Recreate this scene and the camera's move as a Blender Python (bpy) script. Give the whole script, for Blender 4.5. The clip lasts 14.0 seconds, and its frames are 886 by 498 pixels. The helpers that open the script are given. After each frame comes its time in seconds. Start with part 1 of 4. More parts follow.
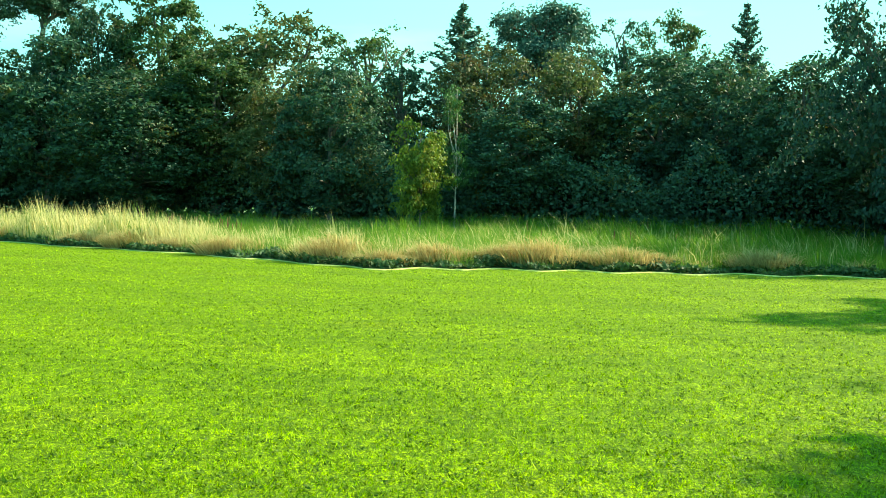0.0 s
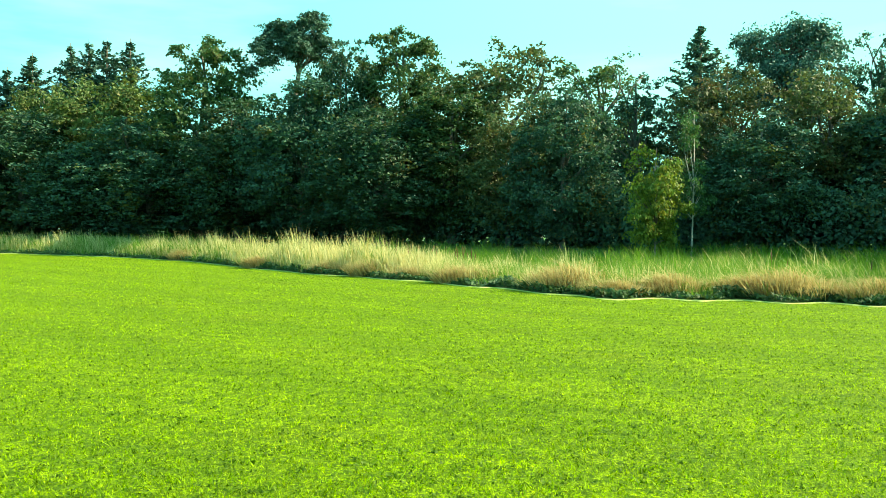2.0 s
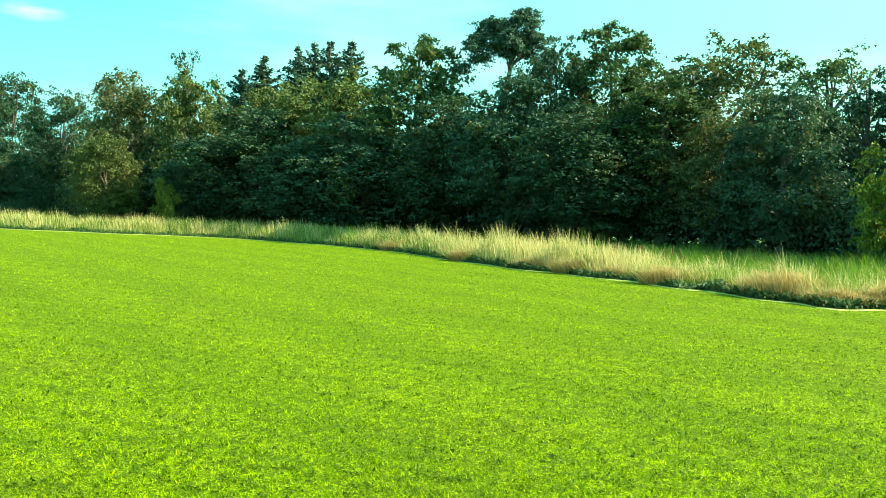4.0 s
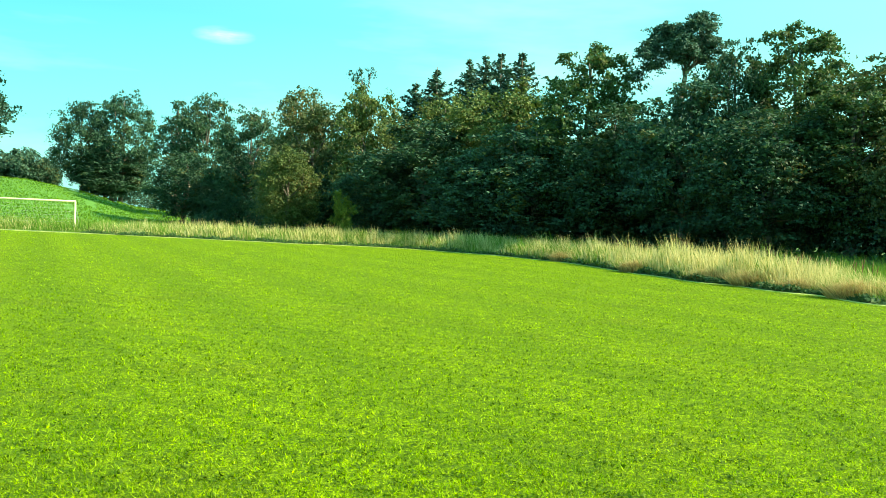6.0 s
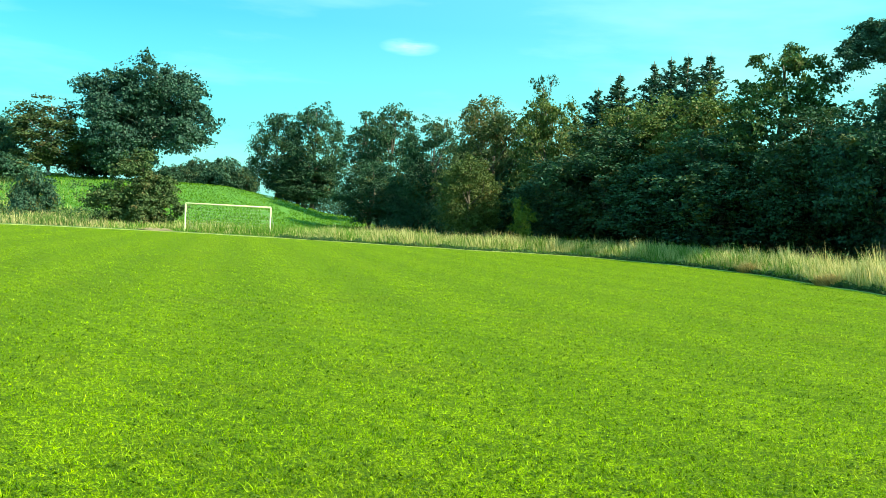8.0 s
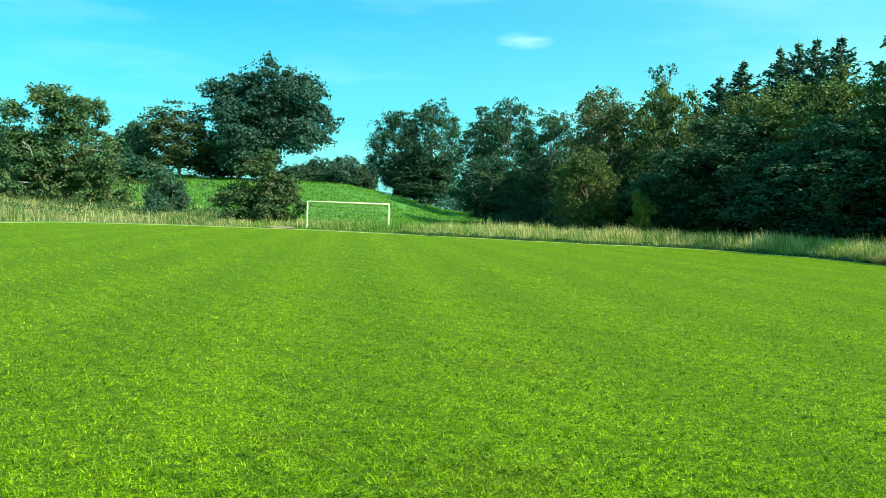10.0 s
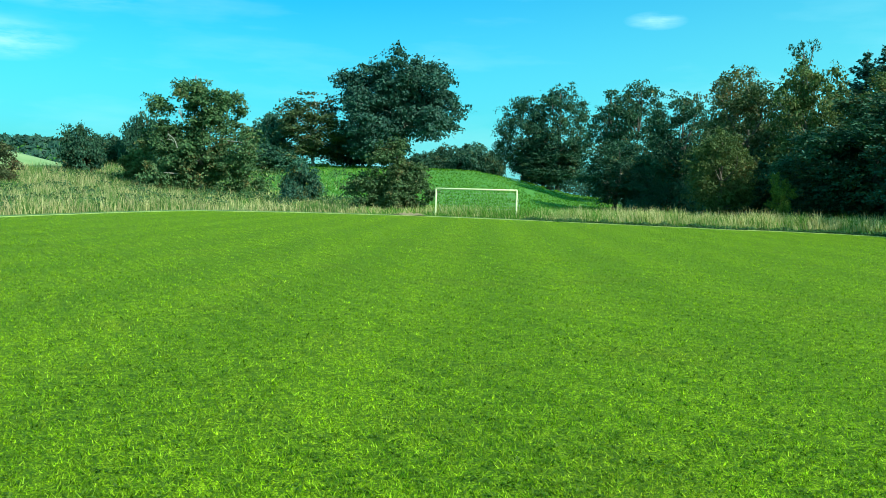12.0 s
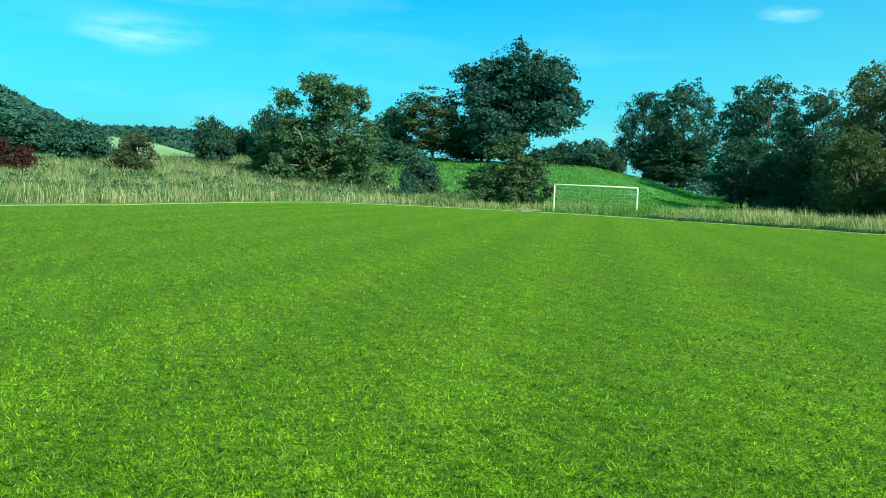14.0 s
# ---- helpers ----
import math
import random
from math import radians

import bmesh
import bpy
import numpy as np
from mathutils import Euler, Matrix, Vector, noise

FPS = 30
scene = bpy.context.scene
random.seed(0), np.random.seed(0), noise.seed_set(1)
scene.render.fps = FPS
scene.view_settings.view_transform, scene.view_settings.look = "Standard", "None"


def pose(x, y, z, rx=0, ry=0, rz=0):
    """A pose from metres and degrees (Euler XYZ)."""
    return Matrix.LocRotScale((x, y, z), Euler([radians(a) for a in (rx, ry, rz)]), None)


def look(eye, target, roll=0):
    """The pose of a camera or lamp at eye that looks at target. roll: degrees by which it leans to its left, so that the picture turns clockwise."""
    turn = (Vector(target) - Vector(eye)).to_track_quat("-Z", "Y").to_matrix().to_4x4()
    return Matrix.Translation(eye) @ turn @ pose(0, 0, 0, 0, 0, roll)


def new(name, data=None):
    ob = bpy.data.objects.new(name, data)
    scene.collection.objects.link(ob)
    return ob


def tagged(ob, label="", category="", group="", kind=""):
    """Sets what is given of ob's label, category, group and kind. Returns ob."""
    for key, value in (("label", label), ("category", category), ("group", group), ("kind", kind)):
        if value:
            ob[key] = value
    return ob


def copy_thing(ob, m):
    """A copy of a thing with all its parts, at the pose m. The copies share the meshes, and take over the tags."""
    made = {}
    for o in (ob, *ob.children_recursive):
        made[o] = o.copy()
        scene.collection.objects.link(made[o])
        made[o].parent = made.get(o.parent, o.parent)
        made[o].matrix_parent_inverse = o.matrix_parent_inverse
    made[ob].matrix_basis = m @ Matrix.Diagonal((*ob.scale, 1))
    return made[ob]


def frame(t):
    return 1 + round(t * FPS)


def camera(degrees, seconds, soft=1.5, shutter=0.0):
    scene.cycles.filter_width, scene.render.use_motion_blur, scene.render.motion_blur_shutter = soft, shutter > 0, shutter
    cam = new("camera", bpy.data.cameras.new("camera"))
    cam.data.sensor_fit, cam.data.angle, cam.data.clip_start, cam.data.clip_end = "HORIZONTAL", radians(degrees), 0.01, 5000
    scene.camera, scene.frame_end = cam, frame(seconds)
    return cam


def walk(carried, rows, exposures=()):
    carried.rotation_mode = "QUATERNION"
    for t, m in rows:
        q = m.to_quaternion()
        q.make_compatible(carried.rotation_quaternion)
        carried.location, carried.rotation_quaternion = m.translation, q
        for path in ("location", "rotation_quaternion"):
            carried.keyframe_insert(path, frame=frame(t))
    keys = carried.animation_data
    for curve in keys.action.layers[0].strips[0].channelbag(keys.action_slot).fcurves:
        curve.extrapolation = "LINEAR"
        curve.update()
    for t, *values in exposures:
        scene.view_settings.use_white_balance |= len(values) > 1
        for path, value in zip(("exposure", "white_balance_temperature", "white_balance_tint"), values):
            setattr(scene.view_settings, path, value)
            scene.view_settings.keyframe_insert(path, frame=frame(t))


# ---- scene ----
import itertools

# ---- camera: a slow turn on the spot, held at eye height ----
EYE = 1.6
cam = camera(52.0, 14.0, soft=0.5)
PATH = [
    (0.0, 87.43, -1.05, 0.05), (0.5, 87.66, -0.63, 4.28), (1.0, 88.15, -0.69, 7.20), (1.5, 88.64, -0.64, 10.62),
    (2.0, 89.05, -0.73, 14.64), (2.5, 89.17, -1.17, 18.72), (3.0, 89.06, -1.77, 22.38), (5.5, 88.21, -2.48, 34.71),
    (6.0, 88.66, -2.46, 38.23), (6.5, 89.09, -2.65, 41.79), (7.0, 89.11, -2.93, 44.80), (7.5, 88.89, -3.01, 47.46),
    (8.0, 88.60, -3.03, 49.52), (10.5, 87.74, -1.84, 58.59), (11.0, 87.48, -1.55, 60.28), (11.5, 87.20, -1.62, 62.24),
    (12.0, 86.80, -1.69, 64.92), (12.5, 86.45, -1.91, 67.53), (13.0, 86.21, -2.19, 69.50), (13.5, 86.12, -2.23, 71.06),
    (14.0, 86.21, -2.75, 72.35),
]
walk(cam, [(t, pose(0, 0, EYE, rx, ry, rz)) for t, rx, ry, rz in PATH],
     exposures=[(0.0, 1.48, 7700, 0), (3.0, 1.45, 7900, 1), (6.5, 1.25, 7700, 1), (8.0, 1.05, 7200, 0), (11.0, 0.68, 6100, -3), (14.0, 0.47, 5500, -4)])

# ---- sky and sun ----
SUN_AZ, SUN_EL = 62.0, 37.0          # clockwise from +y, above the horizon
world = bpy.data.worlds.new("sky")
scene.world = world
world.use_nodes = True
wt = world.node_tree
wt.nodes.clear()


def node(tree, kind, **inputs):
    n = tree.nodes.new(kind)
    for key, value in inputs.items():
        n.inputs[int(key[1:]) if key[0] == "i" and key[1:].isdigit() else key.replace("_", " ")].default_value = value
    return n


def build_sky():
    sky = wt.nodes.new("ShaderNodeTexSky")
    sky.sky_type = "NISHITA"
    sky.sun_disc = False
    sky.sun_elevation, sky.sun_rotation = radians(SUN_EL), radians(SUN_AZ)
    sky.air_density, sky.dust_density, sky.ozone_density = 1.0, 2.2, 1.5
    tint = node(wt, "ShaderNodeMix")
    tint.data_type, tint.blend_type = "RGBA", "MULTIPLY"
    tint.inputs[0].default_value = 1.0
    tint.inputs[7].default_value = (0.20, 1.04, 1.30, 1)
    wt.links.new(sky.outputs[0], tint.inputs[6])
    # thin streaks of cloud, stretched along the horizon
    coord = wt.nodes.new("ShaderNodeTexCoord")
    mapping = node(wt, "ShaderNodeMapping")
    mapping.inputs["Scale"].default_value = (1.6, 1.6, 9.0)
    mapping.inputs["Rotation"].default_value = (0.03, 0.05, 0.4)
    cloud = node(wt, "ShaderNodeTexNoise", Scale=1.7, Detail=6.0, Roughness=0.55)
    ramp = wt.nodes.new("ShaderNodeValToRGB")
    ramp.color_ramp.elements[0].position, ramp.color_ramp.elements[1].position = 0.47, 0.95
    wt.links.new(coord.outputs["Generated"], mapping.inputs["Vector"])
    wt.links.new(mapping.outputs[0], cloud.inputs["Vector"])
    # haze thickens towards the sun and the horizon
    toward = wt.nodes.new("ShaderNodeVectorMath")
    toward.operation = "DOT_PRODUCT"
    toward.inputs[1].default_value = (math.sin(radians(SUN_AZ)), math.cos(radians(SUN_AZ)), 0.25)
    wt.links.new(coord.outputs["Generated"], toward.inputs[0])
    thick = node(wt, "ShaderNodeMapRange", i1=-0.66, i2=0.55, i3=0.0, i4=0.72)
    wt.links.new(toward.outputs["Value"], thick.inputs[0])
    height = wt.nodes.new("ShaderNodeSeparateXYZ")
    wt.links.new(coord.outputs["Generated"], height.inputs[0])
    low = node(wt, "ShaderNodeMapRange", i1=0.02, i2=0.21, i3=0.50, i4=0.0)
    wt.links.new(height.outputs["Z"], low.inputs[0])

    def add(a, b, op="ADD"):
        n = wt.nodes.new("ShaderNodeMath")
        n.operation, n.use_clamp = op, True
        for socket, value in ((n.inputs[0], a), (n.inputs[1], b)):
            if isinstance(value, float):
                socket.default_value = value
            else:
                wt.links.new(value, socket)
        return n.outputs[0]

    def blend(fac, under, colour):
        n = node(wt, "ShaderNodeMix")
        n.data_type = "RGBA"
        n.inputs[7].default_value = colour
        wt.links.new(fac, n.inputs[0])
        wt.links.new(under, n.inputs[6])
        return n.outputs[2]

    hazy = blend(add(thick.outputs[0], low.outputs[0]), tint.outputs[2], (2.2, 6.5, 5.8, 1))
    wt.links.new(cloud.outputs["Fac"], ramp.inputs[0])
    # a few small fair-weather clouds, (bearing, height, size)
    puffs = add(ramp.outputs[0], 0.42, "MULTIPLY")
    ragged = node(wt, "ShaderNodeTexNoise", Scale=9.0, Detail=5.0, Roughness=0.6)
    wt.links.new(mapping.outputs[0], ragged.inputs["Vector"])
    torn = node(wt, "ShaderNodeMapRange", i1=0.38, i2=0.62)
    wt.links.new(ragged.outputs["Fac"], torn.inputs[0])
    flat = wt.nodes.new("ShaderNodeVectorMath")
    flat.operation = "MULTIPLY"
    flat.inputs[1].default_value = (1, 1, 3.4)
    wt.links.new(coord.outputs["Generated"], flat.inputs[0])
    for az, el, size in ((91.0, 8.2, 0.075), (88.0, 12.2, 0.13), (52.2, 11.0, 0.034), (79.5, 12.6, 0.06)):
        gap = wt.nodes.new("ShaderNodeVectorMath")
        gap.operation = "DISTANCE"
        a, e = radians(az), radians(el)
        gap.inputs[1].default_value = (-math.sin(a) * math.cos(e), math.cos(a) * math.cos(e), math.sin(e) * 3.4)
        wt.links.new(flat.outputs[0], gap.inputs[0])
        soft = node(wt, "ShaderNodeMapRange", i1=size, i2=size * 0.2, i3=0.0, i4=0.9)
        wt.links.new(gap.outputs["Value"], soft.inputs[0])
        puffs = add(puffs, add(soft.outputs[0], add(torn.outputs[0], 0.55, "MULTIPLY"), "MULTIPLY"))
    skied = blend(puffs, hazy, (5.0, 7.6, 7.8, 1))
    bg = node(wt, "ShaderNodeBackground", Strength=0.108)
    out = wt.nodes.new("ShaderNodeOutputWorld")
    wt.links.new(skied, bg.inputs["Color"])
    wt.links.new(bg.outputs[0], out.inputs["Surface"])


build_sky()
sun = new("sun", bpy.data.lights.new("sun", "SUN"))
sun.data.energy, sun.data.angle, sun.data.color = 5.0, radians(0.6), (1.0, 0.93, 0.80)
sun_dir = Vector((math.sin(radians(SUN_AZ)) * math.cos(radians(SUN_EL)), math.cos(radians(SUN_AZ)) * math.cos(radians(SUN_EL)), math.sin(radians(SUN_EL))))
sun.matrix_world = look(sun_dir * 100, (0, 0, 0))


# ---- materials ----
def material(name):
    m = bpy.data.materials.new(name)
    m.use_nodes = True
    m.node_tree.nodes.clear()
    return m, m.node_tree


def mix_rgb(nt, fac, a, b, blend="MIX"):
    m = nt.nodes.new("ShaderNodeMix")
    m.data_type, m.blend_type = "RGBA", blend
    for socket, value in ((m.inputs[0], fac), (m.inputs[6], a), (m.inputs[7], b)):
        if isinstance(value, (int, float)):
            socket.default_value = value
        elif isinstance(value, tuple):
            socket.default_value = (*value, 1)
        else:
            nt.links.new(value, socket)
    return m.outputs[2]


def position_noise(nt, scale, detail=3.0, stretch=None, rough=0.55):
    geo = nt.nodes.new("ShaderNodeNewGeometry")
    n = node(nt, "ShaderNodeTexNoise", Scale=scale, Detail=detail, Roughness=rough)
    if stretch:
        mp = nt.nodes.new("ShaderNodeMapping")
        mp.inputs["Scale"].default_value = stretch[:3]
        mp.inputs["Rotation"].default_value = (0, 0, stretch[3])
        nt.links.new(geo.outputs["Position"], mp.inputs["Vector"])
        nt.links.new(mp.outputs[0], n.inputs["Vector"])
    else:
        nt.links.new(geo.outputs["Position"], n.inputs["Vector"])
    return n.outputs["Fac"]


def span(nt, value, low, high):
    r = node(nt, "ShaderNodeMapRange", i1=low, i2=high)
    nt.links.new(value, r.inputs[0])
    return r.outputs[0]


def math_node(nt, op, a, b=0.0):
    m = nt.nodes.new("ShaderNodeMath")
    m.operation = op
    for socket, value in ((m.inputs[0], a), (m.inputs[1], b)):
        if isinstance(value, (int, float)):
            socket.default_value = value
        else:
            nt.links.new(value, socket)
    return m.outputs[0]


def foliage(name, dark, light, odd=None, odd_share=0.12, through_share=0.30, rough=0.62):
    """Leaves: colour varies leaf by leaf, bough by bough and tree by tree; some light passes through."""
    m, nt = material(name)
    geo = nt.nodes.new("ShaderNodeNewGeometry")
    info = nt.nodes.new("ShaderNodeObjectInfo")
    island = geo.outputs["Random Per Island"]
    col = mix_rgb(nt, island, dark, light)
    if odd:
        patch = span(nt, position_noise(nt, 0.45, 2.0), 0.52, 0.66)
        some = math_node(nt, "LESS_THAN", island, odd_share * 3)
        col = mix_rgb(nt, math_node(nt, "MULTIPLY", patch, some), col, odd)
    shade = span(nt, position_noise(nt, 0.8, 2.0), 0.25, 0.75)
    col = mix_rgb(nt, 0.35, col, mix_rgb(nt, shade, (0.35, 0.4, 0.4), (1.0, 1.0, 0.9)), "MULTIPLY")
    hsv = node(nt, "ShaderNodeHueSaturation", Saturation=1.0)
    nt.links.new(math_node(nt, "ADD", 0.48, math_node(nt, "MULTIPLY", info.outputs["Random"], 0.035)), hsv.inputs["Hue"])
    nt.links.new(math_node(nt, "ADD", 0.8, math_node(nt, "MULTIPLY", info.outputs["Random"], 0.4)), hsv.inputs["Value"])
    nt.links.new(col, hsv.inputs["Color"])
    b = node(nt, "ShaderNodeBsdfPrincipled", Roughness=rough)
    b.inputs["Specular IOR Level"].default_value = 0.2
    tr = nt.nodes.new("ShaderNodeBsdfTranslucent")
    nt.links.new(hsv.outputs[0], b.inputs["Base Color"])
    nt.links.new(mix_rgb(nt, 0.5, hsv.outputs[0], (0.9, 1.0, 0.25), "MULTIPLY"), tr.inputs["Color"])
    mx = node(nt, "ShaderNodeMixShader", Fac=through_share)
    nt.links.new(b.outputs[0], mx.inputs[1])
    nt.links.new(tr.outputs[0], mx.inputs[2])
    out = nt.nodes.new("ShaderNodeOutputMaterial")
    nt.links.new(mx.outputs[0], out.inputs["Surface"])
    return m


def plain(name, dark, light, scale=6.0, rough=0.8, bump=0.3, stretch=None, metal=0.0):
    m, nt = material(name)
    n = position_noise(nt, scale, 5.0, stretch)
    col = mix_rgb(nt, span(nt, n, 0.3, 0.7), dark, light)
    big = span(nt, position_noise(nt, scale * 0.15, 2.0), 0.3, 0.7)
    col = mix_rgb(nt, math_node(nt, "MULTIPLY", big, 0.3), col, dark)
    b = node(nt, "ShaderNodeBsdfPrincipled", Roughness=rough, Metallic=metal)
    nt.links.new(col, b.inputs["Base Color"])
    bp = node(nt, "ShaderNodeBump", Strength=bump, Distance=0.02)
    nt.links.new(n, bp.inputs["Height"])
    nt.links.new(bp.outputs[0], b.inputs["Normal"])
    out = nt.nodes.new("ShaderNodeOutputMaterial")
    nt.links.new(b.outputs[0], out.inputs["Surface"])
    return m


def stripe_value(nt, bearing, width):
    """0 to 1 across mowing stripes that run along a bearing (degrees to the left of +y)."""
    geo = nt.nodes.new("ShaderNodeNewGeometry")
    dot = nt.nodes.new("ShaderNodeVectorMath")
    dot.operation = "DOT_PRODUCT"
    dot.inputs[1].default_value = (math.cos(radians(bearing)), math.sin(radians(bearing)), 0)
    nt.links.new(geo.outputs["Position"], dot.inputs[0])
    wobble = math_node(nt, "MULTIPLY", position_noise(nt, 0.35, 2.0), 0.9)
    phase = math_node(nt, "MULTIPLY", math_node(nt, "ADD", dot.outputs["Value"], wobble), math.pi / width)
    return math_node(nt, "ADD", math_node(nt, "MULTIPLY", math_node(nt, "SINE", phase), 0.5), 0.5)


LAWN_DARK, LAWN_LIGHT = (0.15, 0.30, 0.002), (0.70, 0.90, 0.008)


def lawn_colour(nt):
    grain = span(nt, position_noise(nt, 26.0, 4.0, None, 0.7), 0.28, 0.72)
    col = mix_rgb(nt, grain, LAWN_DARK, LAWN_LIGHT)
    tuft = span(nt, position_noise(nt, 4.5, 3.0), 0.35, 0.7)
    col = mix_rgb(nt, math_node(nt, "MULTIPLY", tuft, 0.1), col, (0.07, 0.21, 0.002))
    dry = span(nt, position_noise(nt, 0.55, 4.0), 0.52, 0.70)
    col = mix_rgb(nt, math_node(nt, "MULTIPLY", dry, 0.3), col, (0.33, 0.23, 0.03))
    col = mix_rgb(nt, math_node(nt, "MULTIPLY", stripe_value(nt, 62.6, 1.5), 0.26), col, (0.055, 0.145, 0.001))
    mottle = span(nt, position_noise(nt, 2.0, 5.0, (1.0, 0.7, 1.0, radians(-62.6)), 0.7), 0.36, 0.64)
    col = mix_rgb(nt, math_node(nt, "MULTIPLY", mottle, 0.15), col, (0.055, 0.135, 0.001))
    fine = span(nt, position_noise(nt, 3.0, 3.0, (0.12, 2.4, 1.0, radians(-62.6)), 0.6), 0.42, 0.62)
    col = mix_rgb(nt, math_node(nt, "MULTIPLY", fine, 0.14), col, (0.25, 0.37, 0.006))
    rut = span(nt, position_noise(nt, 3.0, 6.0, (0.16, 1.5, 1.0, radians(-62.6)), 0.75), 0.47, 0.60)
    col = mix_rgb(nt, math_node(nt, "MULTIPLY", rut, 0.42), col, (0.045, 0.120, 0.002))
    # shade between the blades, painted into the colour as dark noise
    shade_speck = span(nt, position_noise(nt, 16.0, 4.0, None, 0.75), 0.50, 0.64)
    col = mix_rgb(nt, math_node(nt, "MULTIPLY", shade_speck, 0.55), col, (0.030, 0.075, 0.003))
    shade_dots = span(nt, position_noise(nt, 30.0, 4.0, None, 0.75), 0.47, 0.56)
    col = mix_rgb(nt, math_node(nt, "MULTIPLY", shade_dots, 0.7), col, (0.035, 0.090, 0.004))
    # painted shade in tufts and gaps of every size, drawn along the mower's way
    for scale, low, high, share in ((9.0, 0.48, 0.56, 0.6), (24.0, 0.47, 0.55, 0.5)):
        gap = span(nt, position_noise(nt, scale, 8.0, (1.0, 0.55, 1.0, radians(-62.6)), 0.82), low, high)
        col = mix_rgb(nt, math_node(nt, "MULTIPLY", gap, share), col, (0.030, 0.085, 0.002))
    return col, grain


def lawn_material():
    m, nt = material("mown_grass")
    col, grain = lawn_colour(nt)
    # thatch under the blades, darkened to paint in the shade between them
    thatch_shade = span(nt, position_noise(nt, 60.0, 3.0, None, 0.7), 0.40, 0.62)
    col = mix_rgb(nt, math_node(nt, "MULTIPLY", thatch_shade, 0.7), col, (0.045, 0.075, 0.006))
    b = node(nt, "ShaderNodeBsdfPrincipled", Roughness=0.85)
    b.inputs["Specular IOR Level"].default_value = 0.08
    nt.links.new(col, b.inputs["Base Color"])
    bp = node(nt, "ShaderNodeBump", Strength=0.7, Distance=0.03)
    nt.links.new(grain, bp.inputs["Height"])
    nt.links.new(bp.outputs[0], b.inputs["Normal"])
    out = nt.nodes.new("ShaderNodeOutputMaterial")
    nt.links.new(b.outputs[0], out.inputs["Surface"])
    return m


def blade_material(name, dark, light, dry, dry_low=0.45, dry_high=0.62, share=0.75, patch_scale=0.35):
    m, nt = material(name)
    geo = nt.nodes.new("ShaderNodeNewGeometry")
    island = geo.outputs["Random Per Island"]
    col = mix_rgb(nt, island, dark, light)
    patch = span(nt, position_noise(nt, patch_scale, 3.0), dry_low, dry_high)
    some = math_node(nt, "LESS_THAN", math_node(nt, "FRACT", math_node(nt, "MULTIPLY", island, 17.3)), math_node(nt, "MULTIPLY", patch, share))
    col = mix_rgb(nt, some, col, dry)
    b = node(nt, "ShaderNodeBsdfPrincipled", Roughness=0.6)
    b.inputs["Specular IOR Level"].default_value = 0.3
    tr = nt.nodes.new("ShaderNodeBsdfTranslucent")
    nt.links.new(col, b.inputs["Base Color"])
    nt.links.new(col, tr.inputs["Color"])
    mx = node(nt, "ShaderNodeMixShader", Fac=0.4)
    nt.links.new(b.outputs[0], mx.inputs[1])
    nt.links.new(tr.outputs[0], mx.inputs[2])
    out = nt.nodes.new("ShaderNodeOutputMaterial")
    nt.links.new(mx.outputs[0], out.inputs["Surface"])
    return m


def lawn_blade_material():
    m, nt = material("mown_grass_blades")
    # blades carry the gap shade that lawn_colour paints in
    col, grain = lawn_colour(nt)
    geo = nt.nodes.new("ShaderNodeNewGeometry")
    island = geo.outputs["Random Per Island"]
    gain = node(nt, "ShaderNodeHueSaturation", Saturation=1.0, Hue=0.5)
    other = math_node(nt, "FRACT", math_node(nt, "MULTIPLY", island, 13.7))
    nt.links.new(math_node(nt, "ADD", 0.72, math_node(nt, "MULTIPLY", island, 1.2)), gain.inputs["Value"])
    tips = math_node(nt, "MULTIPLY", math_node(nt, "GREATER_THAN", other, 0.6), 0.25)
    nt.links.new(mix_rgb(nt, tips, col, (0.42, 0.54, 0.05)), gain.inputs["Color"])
    b = node(nt, "ShaderNodeBsdfPrincipled", Roughness=0.6)
    b.inputs["Specular IOR Level"].default_value = 0.06
    tr = nt.nodes.new("ShaderNodeBsdfTranslucent")
    nt.links.new(gain.outputs[0], b.inputs["Base Color"])
    nt.links.new(gain.outputs[0], tr.inputs["Color"])
    mx = node(nt, "ShaderNodeMixShader", Fac=0.4)
    nt.links.new(b.outputs[0], mx.inputs[1])
    nt.links.new(tr.outputs[0], mx.inputs[2])
    out = nt.nodes.new("ShaderNodeOutputMaterial")
    nt.links.new(mx.outputs[0], out.inputs["Surface"])
    return m


LAWN = lawn_material()
MEADOW = plain("meadow_soil_and_thatch", (0.05, 0.10, 0.02), (0.14, 0.20, 0.05), 3.0, 0.9, 0.8)
PASTURE = plain("pasture_grass", (0.032, 0.12, 0.006), (0.10, 0.25, 0.018), 1.1, 0.9, 1.0)
BARK = plain("grey_brown_bark", (0.07, 0.06, 0.045), (0.20, 0.17, 0.13), 9.0, 0.9, 0.8, (1, 1, 0.2, 0))
PALE_BARK = plain("pale_bark", (0.25, 0.23, 0.19), (0.48, 0.44, 0.37), 7.0, 0.85, 0.6, (1, 1, 0.3, 0))
PINE_BARK = plain("rusty_pine_bark", (0.08, 0.055, 0.04), (0.19, 0.13, 0.09), 7.0, 0.9, 0.8, (1, 1, 0.25, 0))
DEADWOOD = plain("bleached_dead_wood", (0.26, 0.24, 0.20), (0.46, 0.43, 0.36), 8.0, 0.8, 0.4)
PAINT = plain("weathered_white_paint", (0.50, 0.50, 0.27), (0.70, 0.69, 0.42), 5.0, 0.45, 0.1)
NET = plain("grey_net_cord", (0.35, 0.36, 0.34), (0.5, 0.5, 0.48), 20.0, 0.8, 0.1)
